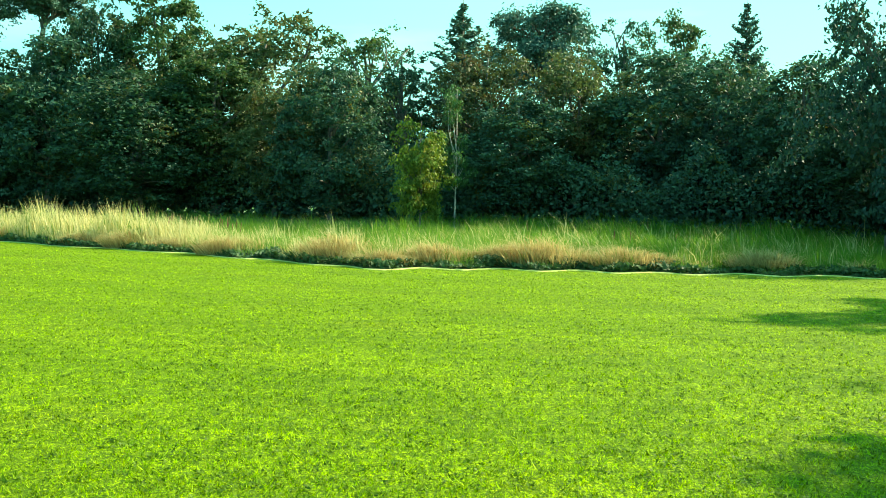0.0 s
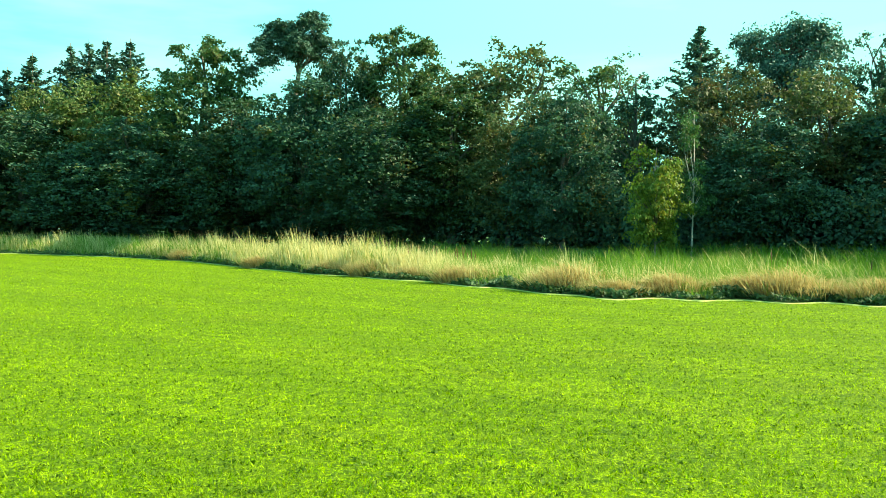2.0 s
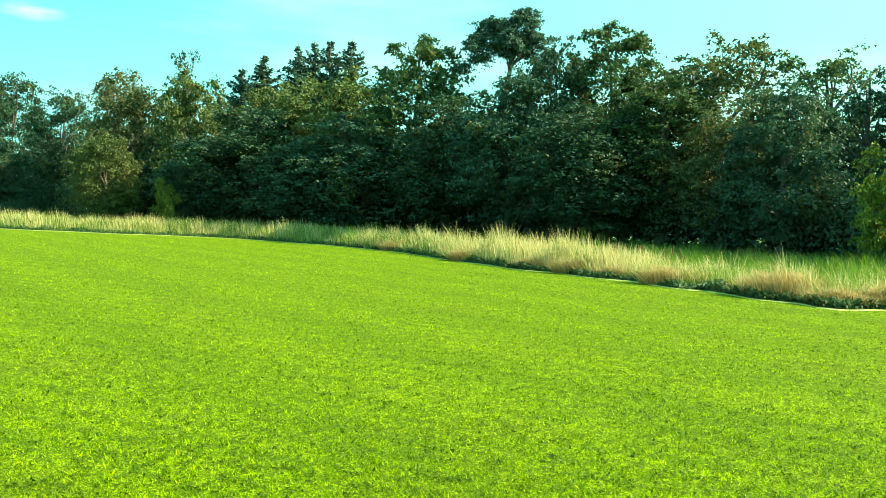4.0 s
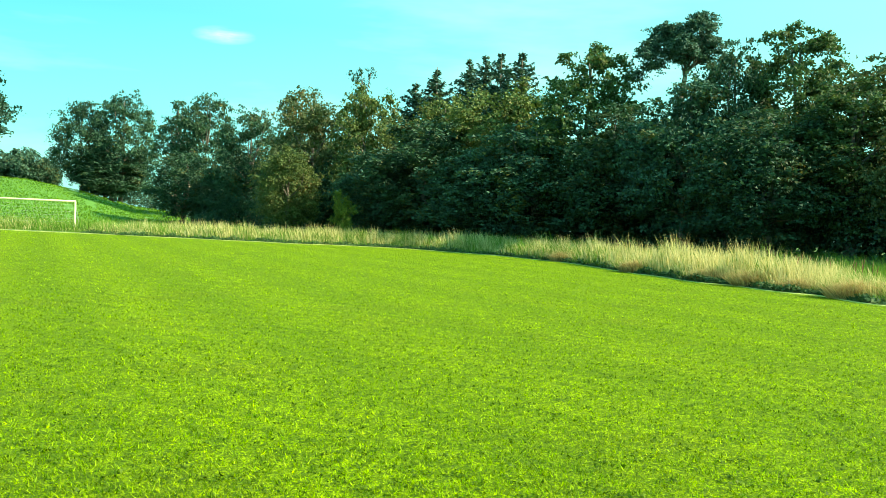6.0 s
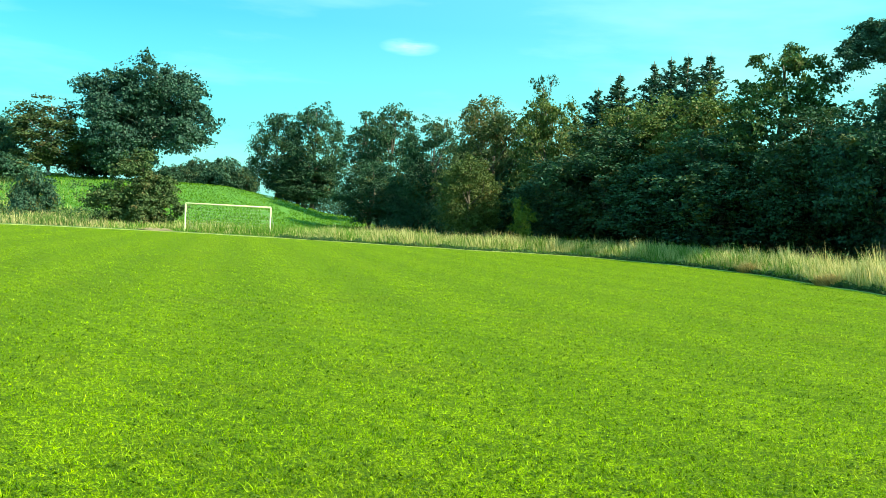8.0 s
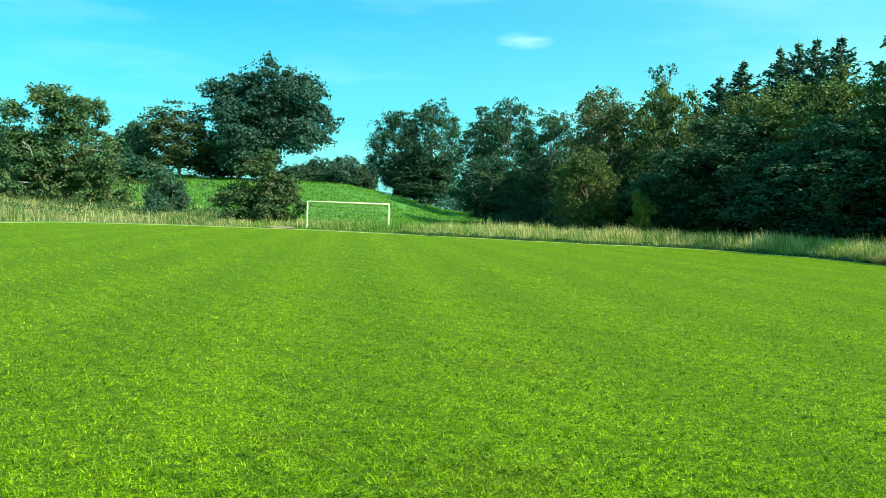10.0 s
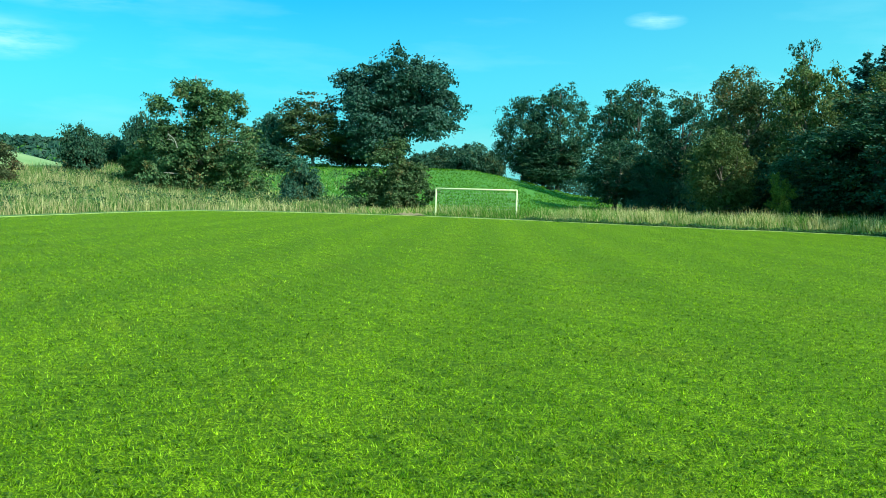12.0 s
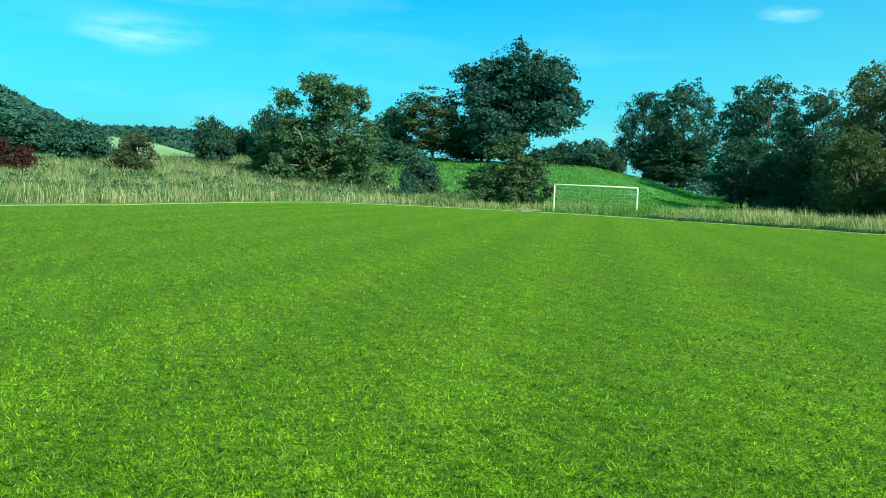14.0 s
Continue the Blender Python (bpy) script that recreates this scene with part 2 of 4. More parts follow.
RUBBER = plain("black_rubber", (0.015, 0.015, 0.015), (0.04, 0.04, 0.04), 20.0, 0.7, 0.2)
LEAF_OAK = foliage("oak_leaves", (0.026, 0.078, 0.058), (0.078, 0.162, 0.092), (0.15, 0.14, 0.04), 0.12, 0.27)
LEAF_FRESH = foliage("fresh_green_leaves", (0.036, 0.102, 0.042), (0.098, 0.19, 0.066), (0.15, 0.17, 0.05))
LEAF_GOLD = foliage("turning_golden_leaves", (0.064, 0.112, 0.036), (0.165, 0.21, 0.066), (0.22, 0.18, 0.06))
LEAF_BROWN = foliage("browning_leaves", (0.060, 0.095, 0.042), (0.15, 0.18, 0.075), (0.20, 0.14, 0.06), 0.15)
LEAF_RED = foliage("dark_red_leaves", (0.05, 0.018, 0.012), (0.14, 0.045, 0.025), (0.06, 0.06, 0.02))
LEAF_TURF = foliage("turf_weed_leaves", (0.05, 0.13, 0.005), (0.13, 0.26, 0.012))
LEAF_PASTURE = foliage("pasture_tuft_blades", (0.05, 0.17, 0.006), (0.18, 0.40, 0.025))
LEAF_OLIVE = foliage("olive_green_leaves", (0.046, 0.092, 0.040), (0.13, 0.19, 0.072), (0.19, 0.15, 0.06), 0.15)
LEAF_DARK = foliage("dark_evergreen_leaves", (0.026, 0.072, 0.060), (0.068, 0.142, 0.094), None, 0.1, 0.2)
NEEDLE = foliage("blue_green_needles", (0.040, 0.105, 0.082), (0.11, 0.20, 0.145), None, 0.1, 0.15)
LEAF_YELLOW = foliage("yellow_green_leaves", (0.09, 0.15, 0.025), (0.24, 0.31, 0.05), (0.30, 0.26, 0.06))
MEADOW_BLADE = blade_material("tall_grass_blades", (0.06, 0.17, 0.012), (0.18, 0.34, 0.03), (0.46, 0.42, 0.15), 0.48, 0.68, 0.32)
BANK_BLADE = blade_material("rough_bank_blades", (0.06, 0.14, 0.02), (0.17, 0.26, 0.05), (0.44, 0.37, 0.17), 0.35, 0.6, 0.65)
STRAW_BLADE = blade_material("straw_grass_blades", (0.40, 0.36, 0.12), (0.76, 0.67, 0.32), (0.16, 0.26, 0.04), 0.5, 0.7, 0.6)
TAWNY_BLADE = blade_material("tawny_grass_blades", (0.34, 0.24, 0.08), (0.66, 0.53, 0.24), (0.18, 0.28, 0.05), 0.5, 0.7, 0.5)
LAWN_BLADE = lawn_blade_material()
FAR_FIELD = plain("pale_far_field", (0.16, 0.24, 0.08), (0.30, 0.36, 0.15), 0.05, 0.9, 0.2)
CLIPPINGS = plain("dry_clippings", (0.24, 0.32, 0.04), (0.55, 0.58, 0.18), 2.5, 0.9, 0.4)
SOIL = plain("dry_brown_soil", (0.16, 0.12, 0.06), (0.36, 0.27, 0.14), 3.0, 0.95, 0.8)
DOCK = plain("rusty_dock_seed", (0.12, 0.035, 0.02), (0.26, 0.09, 0.05), 8.0, 0.8, 0.2)


# ---- mesh helpers ----
def mesh_from(name, verts, loops, sizes, mats, slots=None, smooth=False):
    """A mesh from numpy arrays: points, corner indices and the corner count of each face."""
    me = bpy.data.meshes.new(name)
    verts, loops, sizes = np.asarray(verts, float), np.asarray(loops, np.int32), np.asarray(sizes, np.int32)
    me.vertices.add(len(verts))
    me.vertices.foreach_set("co", verts.ravel())
    me.loops.add(len(loops))
    me.loops.foreach_set("vertex_index", loops)
    me.polygons.add(len(sizes))
    me.polygons.foreach_set("loop_start", np.concatenate(([0], np.cumsum(sizes)[:-1])).astype(np.int32))
    if slots is not None:
        me.polygons.foreach_set("material_index", np.asarray(slots, np.int32))
    me.polygons.foreach_set("use_smooth", np.full(len(sizes), smooth))
    me.update(calc_edges=True)
    me.validate()
    for mt in mats:
        me.materials.append(mt)
    return me


def unit(v):
    return v / (np.linalg.norm(v, axis=1, keepdims=True) + 1e-9)


def leaf_cards(rng, centres, normals, length, width):
    """Pointed leaves, one triangle each."""
    n = len(centres)
    t = unit(np.cross(normals, rng.normal(size=(n, 3))))
    b = np.cross(normals, t)
    ln = (length * rng.uniform(0.6, 1.35, n))[:, None] / 2
    wd = (width * rng.uniform(0.7, 1.3, n))[:, None] * 0.75
    v = np.stack([centres + t * ln, centres - t * ln * 0.8 + b * wd, centres - t * ln - b * wd], 1)
    return v.reshape(-1, 3)


def leaf_mesh(name, v, mat):
    n = len(v) // 3
    return mesh_from(name, v, np.arange(n * 3), np.full(n, 3), [mat])


def tubes_mesh(name, paths, mat, sides=7):
    """Tapered round limbs along the given paths of (point, radius)."""
    verts, loops, sizes = [], [], []
    for path in paths:
        base = len(verts)
        pts = [Vector(p) for p, _ in path]
        for i, (p, r) in enumerate(path):
            d = (pts[min(i + 1, len(pts) - 1)] - pts[max(i - 1, 0)]).normalized()
            q = d.to_track_quat("Z", "Y")
            for s in range(sides):
                a = 2 * math.pi * s / sides
                verts.append(tuple(Vector(p) + q @ Vector((math.cos(a) * r, math.sin(a) * r, 0))))
        for i in range(len(path) - 1):
            for s in range(sides):
                a, b = base + i * sides + s, base + i * sides + (s + 1) % sides
                loops += [a, b, b + sides, a + sides]
                sizes.append(4)
        loops += [base + (len(path) - 1) * sides + s for s in range(sides)]
        sizes.append(sides)
    return mesh_from(name, verts, loops, sizes, [mat], None, True)


def short_blades(rng, roots, height, width, lean):
    """Mown grass: one pointed, leaning triangle for each blade."""
    n = len(roots)
    a = rng.uniform(0, 2 * math.pi, n)
    side = np.stack([np.cos(a), np.sin(a), np.zeros(n)], 1) * (width * rng.uniform(0.6, 1.4, n))[:, None] / 2
    h = height * rng.uniform(0.5, 1.3, n)
    tip = roots + np.concatenate([rng.normal(size=(n, 2)) * lean * h[:, None], h[:, None]], 1)
    v = np.stack([roots - side, roots + side, tip], 1)
    return v.reshape(-1, 3), np.arange(3 * n), np.full(n, 3)


def blade_field(rng, roots, height, width, lean=0.35, gust=(-0.6, -0.3)):
    """Grass blades of two bent segments each: points, corners and face sizes."""
    n = len(roots)
    a = rng.uniform(0, 2 * math.pi, n)
    side = np.stack([np.cos(a), np.sin(a), np.zeros(n)], 1) * (width * rng.uniform(0.6, 1.4, n))[:, None] / 2
    h = height * rng.uniform(0.55, 1.25, n)
    tilt = rng.normal(size=(n, 2)) * lean + np.array(gust) * lean
    off = np.concatenate([tilt * h[:, None], np.zeros((n, 1))], 1)
    up = np.zeros((n, 3))
    up[:, 2] = h
    v = np.empty((n, 5, 3))
    v[:, 0], v[:, 1] = roots - side, roots + side
    mid = roots + up * 0.6 + off * 0.35
    v[:, 2], v[:, 3] = mid - side * 0.8, mid + side * 0.8
    v[:, 4] = roots + up * 0.97 + off
    k = np.arange(n)[:, None] * 5
    return v.reshape(-1, 3), (k + np.array([0, 1, 3, 2, 2, 3, 4])).ravel(), np.tile([4, 3], n)


def part(name, me, parent, label=""):
    ob = new(name, me)
    ob.parent = parent
    return tagged(ob, label) if label else ob


# ---- lie of the land, by bearing (degrees to the left of +y) and distance ----
EDGE_AZ = [-180, -150, -120, -90, -60, -45, -33, -26, -14, -2, 5, 12, 17, 22, 26, 30, 33, 38, 42, 48, 55, 60, 66, 74, 80, 87, 92, 98, 120, 150, 180]
EDGE_D = [34, 24, 16, 13.5, 15, 18.5, 23, 26.3, 24.5, 24.2, 23.6, 27.5, 31, 34.4, 39, 48, 54, 61, 65.5, 66, 70, 75, 79, 80, 77, 59, 49.5, 44, 38, 36, 34]
CREST_AZ = [-180, -120, -60, -26, 0, 20, 30, 38, 44, 52, 57, 60, 63, 68, 75, 80, 86, 92, 98, 110, 140, 180]
CREST_D = [80, 60, 40, 48, 50, 62, 78, 92, 110, 150, 165, 165, 160, 155, 155, 150, 140, 135, 130, 110, 90, 80]
CREST_EL = [0, 0, -0.3, -0.5, -0.5, -0.5, -0.45, -0.4, -0.3, 0.0, 0.45, 1.25, 1.75, 1.9, 1.85, 1.6, 1.35, 1.15, 0.85, 0.5, 0.2, 0]


def edge_at(az):
    return float(np.interp(az, EDGE_AZ, EDGE_D)) + 0.35 * math.sin(az * 1.3) * (abs(az) < 60)


def ground_z(az, d):
    d0 = edge_at(az)
    if d <= d0:
        return 0.0
    dc, el = float(np.interp(az, CREST_AZ, CREST_D)), float(np.interp(az, CREST_AZ, CREST_EL))
    el0 = math.degrees(math.atan2(-EYE, d0))
    s = min(1.0, (d - d0) / max(dc - d0, 1.0))
    s = s * s * (3 - 2 * s) * 0.45 + s * 0.55
    z = EYE + min(d, dc) * math.tan(radians(el0 + (el - el0) * s))
    if d > dc:
        z -= (d - dc) * 0.006
    return max(z, -0.6) + 0.12 * noise.noise((d * 0.06, az * 0.2, 0)) * min(1.0, (d - d0) / 8)


def spot(az, d):
    return Vector((-d * math.sin(radians(az)), d * math.cos(radians(az)), ground_z(az, d)))


def az_of(x, y):
    return math.degrees(math.atan2(-x, y))


def build_ground():
    fr = [0.004, 0.06, 0.15, 0.3, 0.5, 0.7, 0.85, 0.95, 1.0]
    beyond = [0.4, 1.5, 4, 7, 11, 15, 20, 26, 33, 41, 50, 60, 72, 85, 100, 125, 170, 260, 420, 800, 1500, 4000]
    steps = 480
    verts, loops, sizes, slots = [], [], [], []
    rings = len(fr) + len(beyond)
    for i in range(steps):
        az = -180 + 360 * i / steps
        d0 = edge_at(az)
        for d in [f * d0 for f in fr] + [d0 + b for b in beyond]:
            p = spot(az, d)
            if d > d0 + 0.2 and d < d0 + 1.0:
                p.z = 0.06
            verts.append(tuple(p))
    for i in range(steps):
        az, j = -180 + 360 * (i + 0.5) / steps, (i + 1) % steps
        for r in range(rings - 1):
            loops += [i * rings + r, i * rings + r + 1, j * rings + r + 1, j * rings + r]
            sizes.append(4)
            far = r >= len(fr) - 1
            slots.append(0 if not far else (2 if (50 < az < 79 and r > len(fr) + 4) or r > len(fr) + 15 else 1))
    verts.append((0, 0, 0))
    for i in range(steps):
        loops += [len(verts) - 1, i * rings, ((i + 1) % steps) * rings]
        sizes.append(3)
        slots.append(0)
    me = mesh_from("ground", verts, loops, sizes, [LAWN, MEADOW, PASTURE], slots, True)
    tagged(new("ground", me), "mown playing field with rough meadow and green pasture beyond", "ground", kind="structure")


build_ground()


# ---- trees ----
def bent_path(rng, a, b, r0, r1, sag=0.12, n=5):
    a, b = Vector(a), Vector(b)
    side = Vector(rng.normal(size=3)) * (b - a).length * sag
    out = []
    for i in range(n + 1):
        t = i / n
        out.append((a.lerp(b, t) + side * math.sin(math.pi * t) * 0.6, r0 + (r1 - r0) * t))
    return out


def crown_leaves(rng, clumps, per_clump, length, width, flat=0.8, core=True, spray=20):
    """Drooping sprays of leaves round the shells of many clumps, (centre, radius), with larger leaves at their hearts."""
    cs, ns = [], []
    for c, r in clumps:
        n = max(3, int(per_clump * rng.uniform(0.75, 1.25) / spray))
        d = unit(rng.normal(size=(n, 3)) + np.array([0, 0, 0.25]))
        mid = np.array(c) + d * (r * rng.uniform(0.4, 1.25, n))[:, None] * np.array([1, 1, flat])
        off = rng.normal(size=(n, spray, 3)) * r * 0.31 * rng.uniform(0.6, 1.3, (n, 1, 1)) * np.array([1, 1, 0.4])
        off[:, :, 2] -= 0.45 * np.hypot(off[:, :, 0], off[:, :, 1])
        cs.append((mid[:, None] + off).reshape(-1, 3))
        ns.append(unit(np.repeat(d * 0.5, spray, 0) + np.array([0, 0, 0.45]) + rng.normal(size=(n * spray, 3)) * 0.6))
    v = leaf_cards(rng, np.concatenate(cs), np.concatenate(ns), length, width)
    if core:
        k = 14
        hearts = np.concatenate([np.array(c) + rng.normal(size=(k, 3)) * r * 0.22 for c, r in clumps])
        size = float(np.mean([r for _, r in clumps]))
        v = np.concatenate([v, leaf_cards(rng, hearts, unit(rng.normal(size=hearts.shape)), size * 0.36, size * 0.22)])
    return v


def lobed_clumps(rng, count, lobes, radius):
    """Clumps over the shells of several lobes, each (x, y, z, radius)."""
    share = np.array([q[3] ** 2 for q in lobes])
    out = []
    for i in rng.choice(len(lobes), count, p=share / share.sum()):
        x, y, z, r = lobes[i]
        d = unit(rng.normal(size=(1, 3)) + np.array([0, 0, 0.15]))[0]
        p = np.array((x, y, z)) + d * r * rng.uniform(0.35, 1.0) ** 0.5 * 0.85
        p[2] = max(p[2], 0.3)
        out.append((p, radius * rng.uniform(0.65, 1.25)))
    return out


def crown_clumps(rng, count, centre, rx, rz_up, rz_down, radius, low_cut=-1.0, lump=0.28, cone=0.0):
    out = []
    shift = rng.uniform(0, 50, 3)
    while len(out) < count:
        d = unit(rng.normal(size=(1, 3)))[0]
        if d[2] < low_cut:
            continue
        k = 1 + lump * 1.6 * noise.noise(Vector(d * 1.9 + shift))
        r = rng.uniform(0.2, 1.0) ** 0.4 * 0.88 * k
        wide = rx * (1 - cone * max(0.0, d[2]) * r)
        out.append((np.array(centre) + d * r * np.array([wide, wide, rz_up if d[2] > 0 else rz_down]), radius * rng.uniform(0.65, 1.25)))
    return out


GROUPS = {"broadleaf_tree": "broadleaf trees of the wood", "spruce_tree": "spruces behind the wood", "pine_tree": "pines in the wood", "bush": "bushes beyond the field"}


def thing(name, label, category):
    return tagged(new(name), label, category, GROUPS.get(name, ""))


def extent(leaves):
    """Height and width that a crown really fills."""
    wide = [np.percentile(leaves[:, k], 99.2) - np.percentile(leaves[:, k], 0.8) for k in (0, 1)]
    return float(np.percentile(leaves[:, 2], 99.8)), float(max(wide))


def broadleaf(name, label, seed, h, w, mat, bark, clumps=70, per=170, leaf=(0.24, 0.15), base=0.22, radius=0.16, low_cut=-0.8, lump=0.28, limbs=9, lean=0.0, core=True, category="tree", mid=0.42, cone=0.0, girth=1.0, limb_parts=False, lobes=None):
    """A spreading tree: tapered trunk, forking limbs, crown of leaf clumps."""
    rng = np.random.default_rng(seed)
    root = thing(name, label, category)
    cz = h * (base + (1 - base) * mid)
    cl = crown_clumps(rng, clumps, (lean * h, 0, cz), w / 2, h - cz, cz - h * base, radius * w, low_cut, lump, cone) if lobes is None else lobed_clumps(rng, clumps, lobes, radius * w)
    fork = Vector((lean * h * 0.55, 0, h * (base + 0.12)))
    paths = [bent_path(rng, (0, 0, -0.3), fork, h * 0.028 * girth, h * 0.019 * girth, 0.04)]
    top = Vector((lean * h, 0, h * 0.86))
    paths.append(bent_path(rng, fork, top, h * 0.018 * girth, h * 0.004 * girth, 0.06))
    picks = rng.choice(len(cl), min(limbs, len(cl)), replace=False)
    for i in picks:
        c = Vector(cl[i][0])
        start = fork.lerp(top, max(0.0, min(0.7, (c.z - fork.z) / (h - fork.z) * 0.6)))
        paths.append(bent_path(rng, start, c, h * 0.010 * girth, h * 0.002 * girth, 0.14))
    if limb_parts:
        for path in paths[2:]:
            part("limb", tubes_mesh("limb", [path], bark), root)
        paths = paths[:2]
    part("trunk", tubes_mesh("trunk", paths, bark), root)
    leaves = crown_leaves(rng, cl, per, *leaf, core=core)
    part("crown", leaf_mesh("crown", leaves, mat), root)
    return root, *extent(leaves)


def pine(name, label, seed, h, w, lean=0.06):
    """A tall pine: bare leaning stem, flat-topped pads of needles."""
    rng = np.random.default_rng(seed)
    root = thing(name, label, "tree")
    fork = Vector((lean * h, 0.02 * h, h * 0.62))
    paths = [bent_path(rng, (0, 0, -0.3), fork, h * 0.026, h * 0.016, 0.03)]
    cl = []
    for i in range(46):
        a = rng.uniform(0, 2 * math.pi)
        z = rng.uniform(0.56, 0.95)
        reach = w / 2 * (0.25 + 0.75 * math.sin(math.pi * min(1, (z - 0.52) / 0.5)) ** 0.7) * rng.uniform(0.35, 1.0)
        c = np.array((lean * h + math.cos(a) * reach, math.sin(a) * reach, z * h))
        cl.append((c, w * rng.uniform(0.10, 0.17)))
        paths.append(bent_path(rng, fork.lerp(Vector((lean * h, 0, h * 0.93)), rng.uniform(0, 0.7)), c, h * 0.009, h * 0.002, 0.12))
    paths.append(bent_path(rng, fork, (lean * h, 0, h * 0.94), h * 0.016, h * 0.004, 0.05))
    part("trunk", tubes_mesh("trunk", paths, PINE_BARK), root)
    leaves = crown_leaves(rng, cl, 420, 0.26, 0.11, flat=0.7)
    part("crown", leaf_mesh("crown", leaves, NEEDLE), root)
    return root, *extent(leaves)


def spruce(name, label, seed, h, w):
    """A conifer with whorls of drooping boughs that shorten towards the tip."""
    rng = np.random.default_rng(seed)
    root = thing(name, label, "tree")
    paths = [[((0, 0, -0.3), h * 0.016), ((0, 0, h * 0.5), h * 0.009), ((0, 0, h), h * 0.001)]]
    cs, ns = [], []
    z = 0.10
    while z < 0.99:
        reach = w / 2 * min(1.0, (1 - z) * 1.7) + 0.04
        for k in range(6):
            a = rng.uniform(0, 2 * math.pi)
            ln = reach * rng.uniform(0.55, 1.25)
            n = max(6, int(ln * 44))
            lift = rng.uniform(-0.15, 0.15)
            s = rng.uniform(0.05, 1, n)
            rise = 0.55 * s ** 2 - 0.25 * s + (z - 0.5) * 0.5 * s
            spread = rng.normal(size=n) * 0.10 * (1.15 - s) * (0.4 + ln)
            cs.append(np.stack([math.cos(a) * s * ln - math.sin(a) * spread, math.sin(a) * s * ln + math.cos(a) * spread, z * h + lift + rise * ln + rng.normal(size=n) * 0.04], 1))
            ns.append(unit(np.array([0, 0, 0.6]) + rng.normal(size=(n, 3)) * 0.6))
            if k < 4:
                tip = (0.3 + (z - 0.5) * 0.5) * ln
                paths.append([((0, 0, z * h), 0.03), ((math.cos(a) * ln * 0.5, math.sin(a) * ln * 0.5, z * h + tip * 0.2), 0.02), ((math.cos(a) * ln, math.sin(a) * ln, z * h + tip), 0.006)])
        z += 0.028
    part("trunk", tubes_mesh("trunk", paths, BARK, 5), root)
    part("crown", leaf_mesh("crown", leaf_cards(rng, np.concatenate(cs), np.concatenate(ns), 0.30, 0.08), NEEDLE), root)
    return root, h, w


def place(kind, az, d, top_el, half_deg, turn=0.0, sink=0.0, label=""):
    """Sets a copy of a kind of tree at a bearing and distance, as tall as its top's angle of sight and as wide as half_deg either side."""
    ob, h0, w0 = kind
    p = spot(az, d)
    h = EYE + d * math.tan(radians(top_el)) - p.z + sink
    w = 2 * d * math.tan(radians(half_deg))
    m = Matrix.Translation(p - Vector((0, 0, sink))) @ Matrix.Rotation(radians(turn), 4, "Z") @ Matrix.Diagonal((w / w0, w / w0, h / h0, 1))
    c = copy_thing(ob, m)
    c.matrix_basis = m
    return tagged(c, label) if label else c


def drop(kind):
    """Removes the pattern from which copies were taken."""
    for o in [*kind[0].children_recursive, kind[0]]:
        bpy.data.objects.remove(o)

OAK = broadleaf("broadleaf_tree", "dark green broadleaf tree in a dense woodland edge", 11, 13, 9.5, LEAF_OAK, BARK, 190, 125, (0.21, 0.13), radius=0.1, base=0.03, low_cut=-1.0, lump=0.1)
OAK2 = broadleaf("broadleaf_tree", "deep green woodland tree with a lumpy crown", 12, 13, 9, LEAF_OAK, BARK, 190, 125, (0.21, 0.13), radius=0.1, base=0.03, low_cut=-1.0, lump=0.16)
OAK3 = broadleaf("broadleaf_tree", "shaded dark green tree among the wood", 13, 12, 9, LEAF_OAK, BARK, 190, 125, (0.21, 0.13), radius=0.1, base=0.02, low_cut=-1.0, lump=0.14)
FRESH = broadleaf("broadleaf_tree", "tall fresh green tree standing in the wood", 14, 14, 8, LEAF_FRESH, BARK, 190, 125, (0.21, 0.13), radius=0.1, base=0.05, low_cut=-1.0, lump=0.14)
GOLD = broadleaf("broadleaf_tree", "golden green tree beginning to turn", 15, 12, 9, LEAF_GOLD, BARK, 190, 125, (0.21, 0.13), radius=0.1, base=0.03, low_cut=-1.0, lump=0.14)
BROWN = broadleaf("broadleaf_tree", "brownish green tree with thinning leaves", 16, 13, 9, LEAF_BROWN, BARK, 180, 115, (0.21, 0.13), radius=0.1, base=0.06, low_cut=-1.0, limbs=22, lump=0.16)
AIRY = broadleaf("broadleaf_tree", "airy pale green tree with sky between its boughs", 17, 14, 8, LEAF_FRESH, BARK, 64, 150, (0.22, 0.13), base=0.2, radius=0.11, lump=0.45, limbs=40, core=False)
AIRY2 = broadleaf("broadleaf_tree", "slender airy tree with a feathery top", 18, 14, 6, LEAF_OAK, BARK, 54, 140, (0.20, 0.12), base=0.2, radius=0.12, lump=0.45, limbs=36, core=False)
YELLOW = broadleaf("sapling", "small yellow-green tree in front of the wood", 19, 4.5, 3.2, LEAF_YELLOW, BARK, 50, 200, (0.12, 0.08), base=0.0, radius=0.13, lump=0.55, limbs=16, category="tree", limb_parts=True, girth=0.6)
BIRCH = broadleaf("birch_tree", "slender pale-stemmed birch at the wood's edge", 20, 6.5, 2.2, LEAF_FRESH, PALE_BARK, 34, 120, (0.11, 0.07), base=0.05, radius=0.17, lump=0.5, limbs=22, girth=0.38, limb_parts=True)
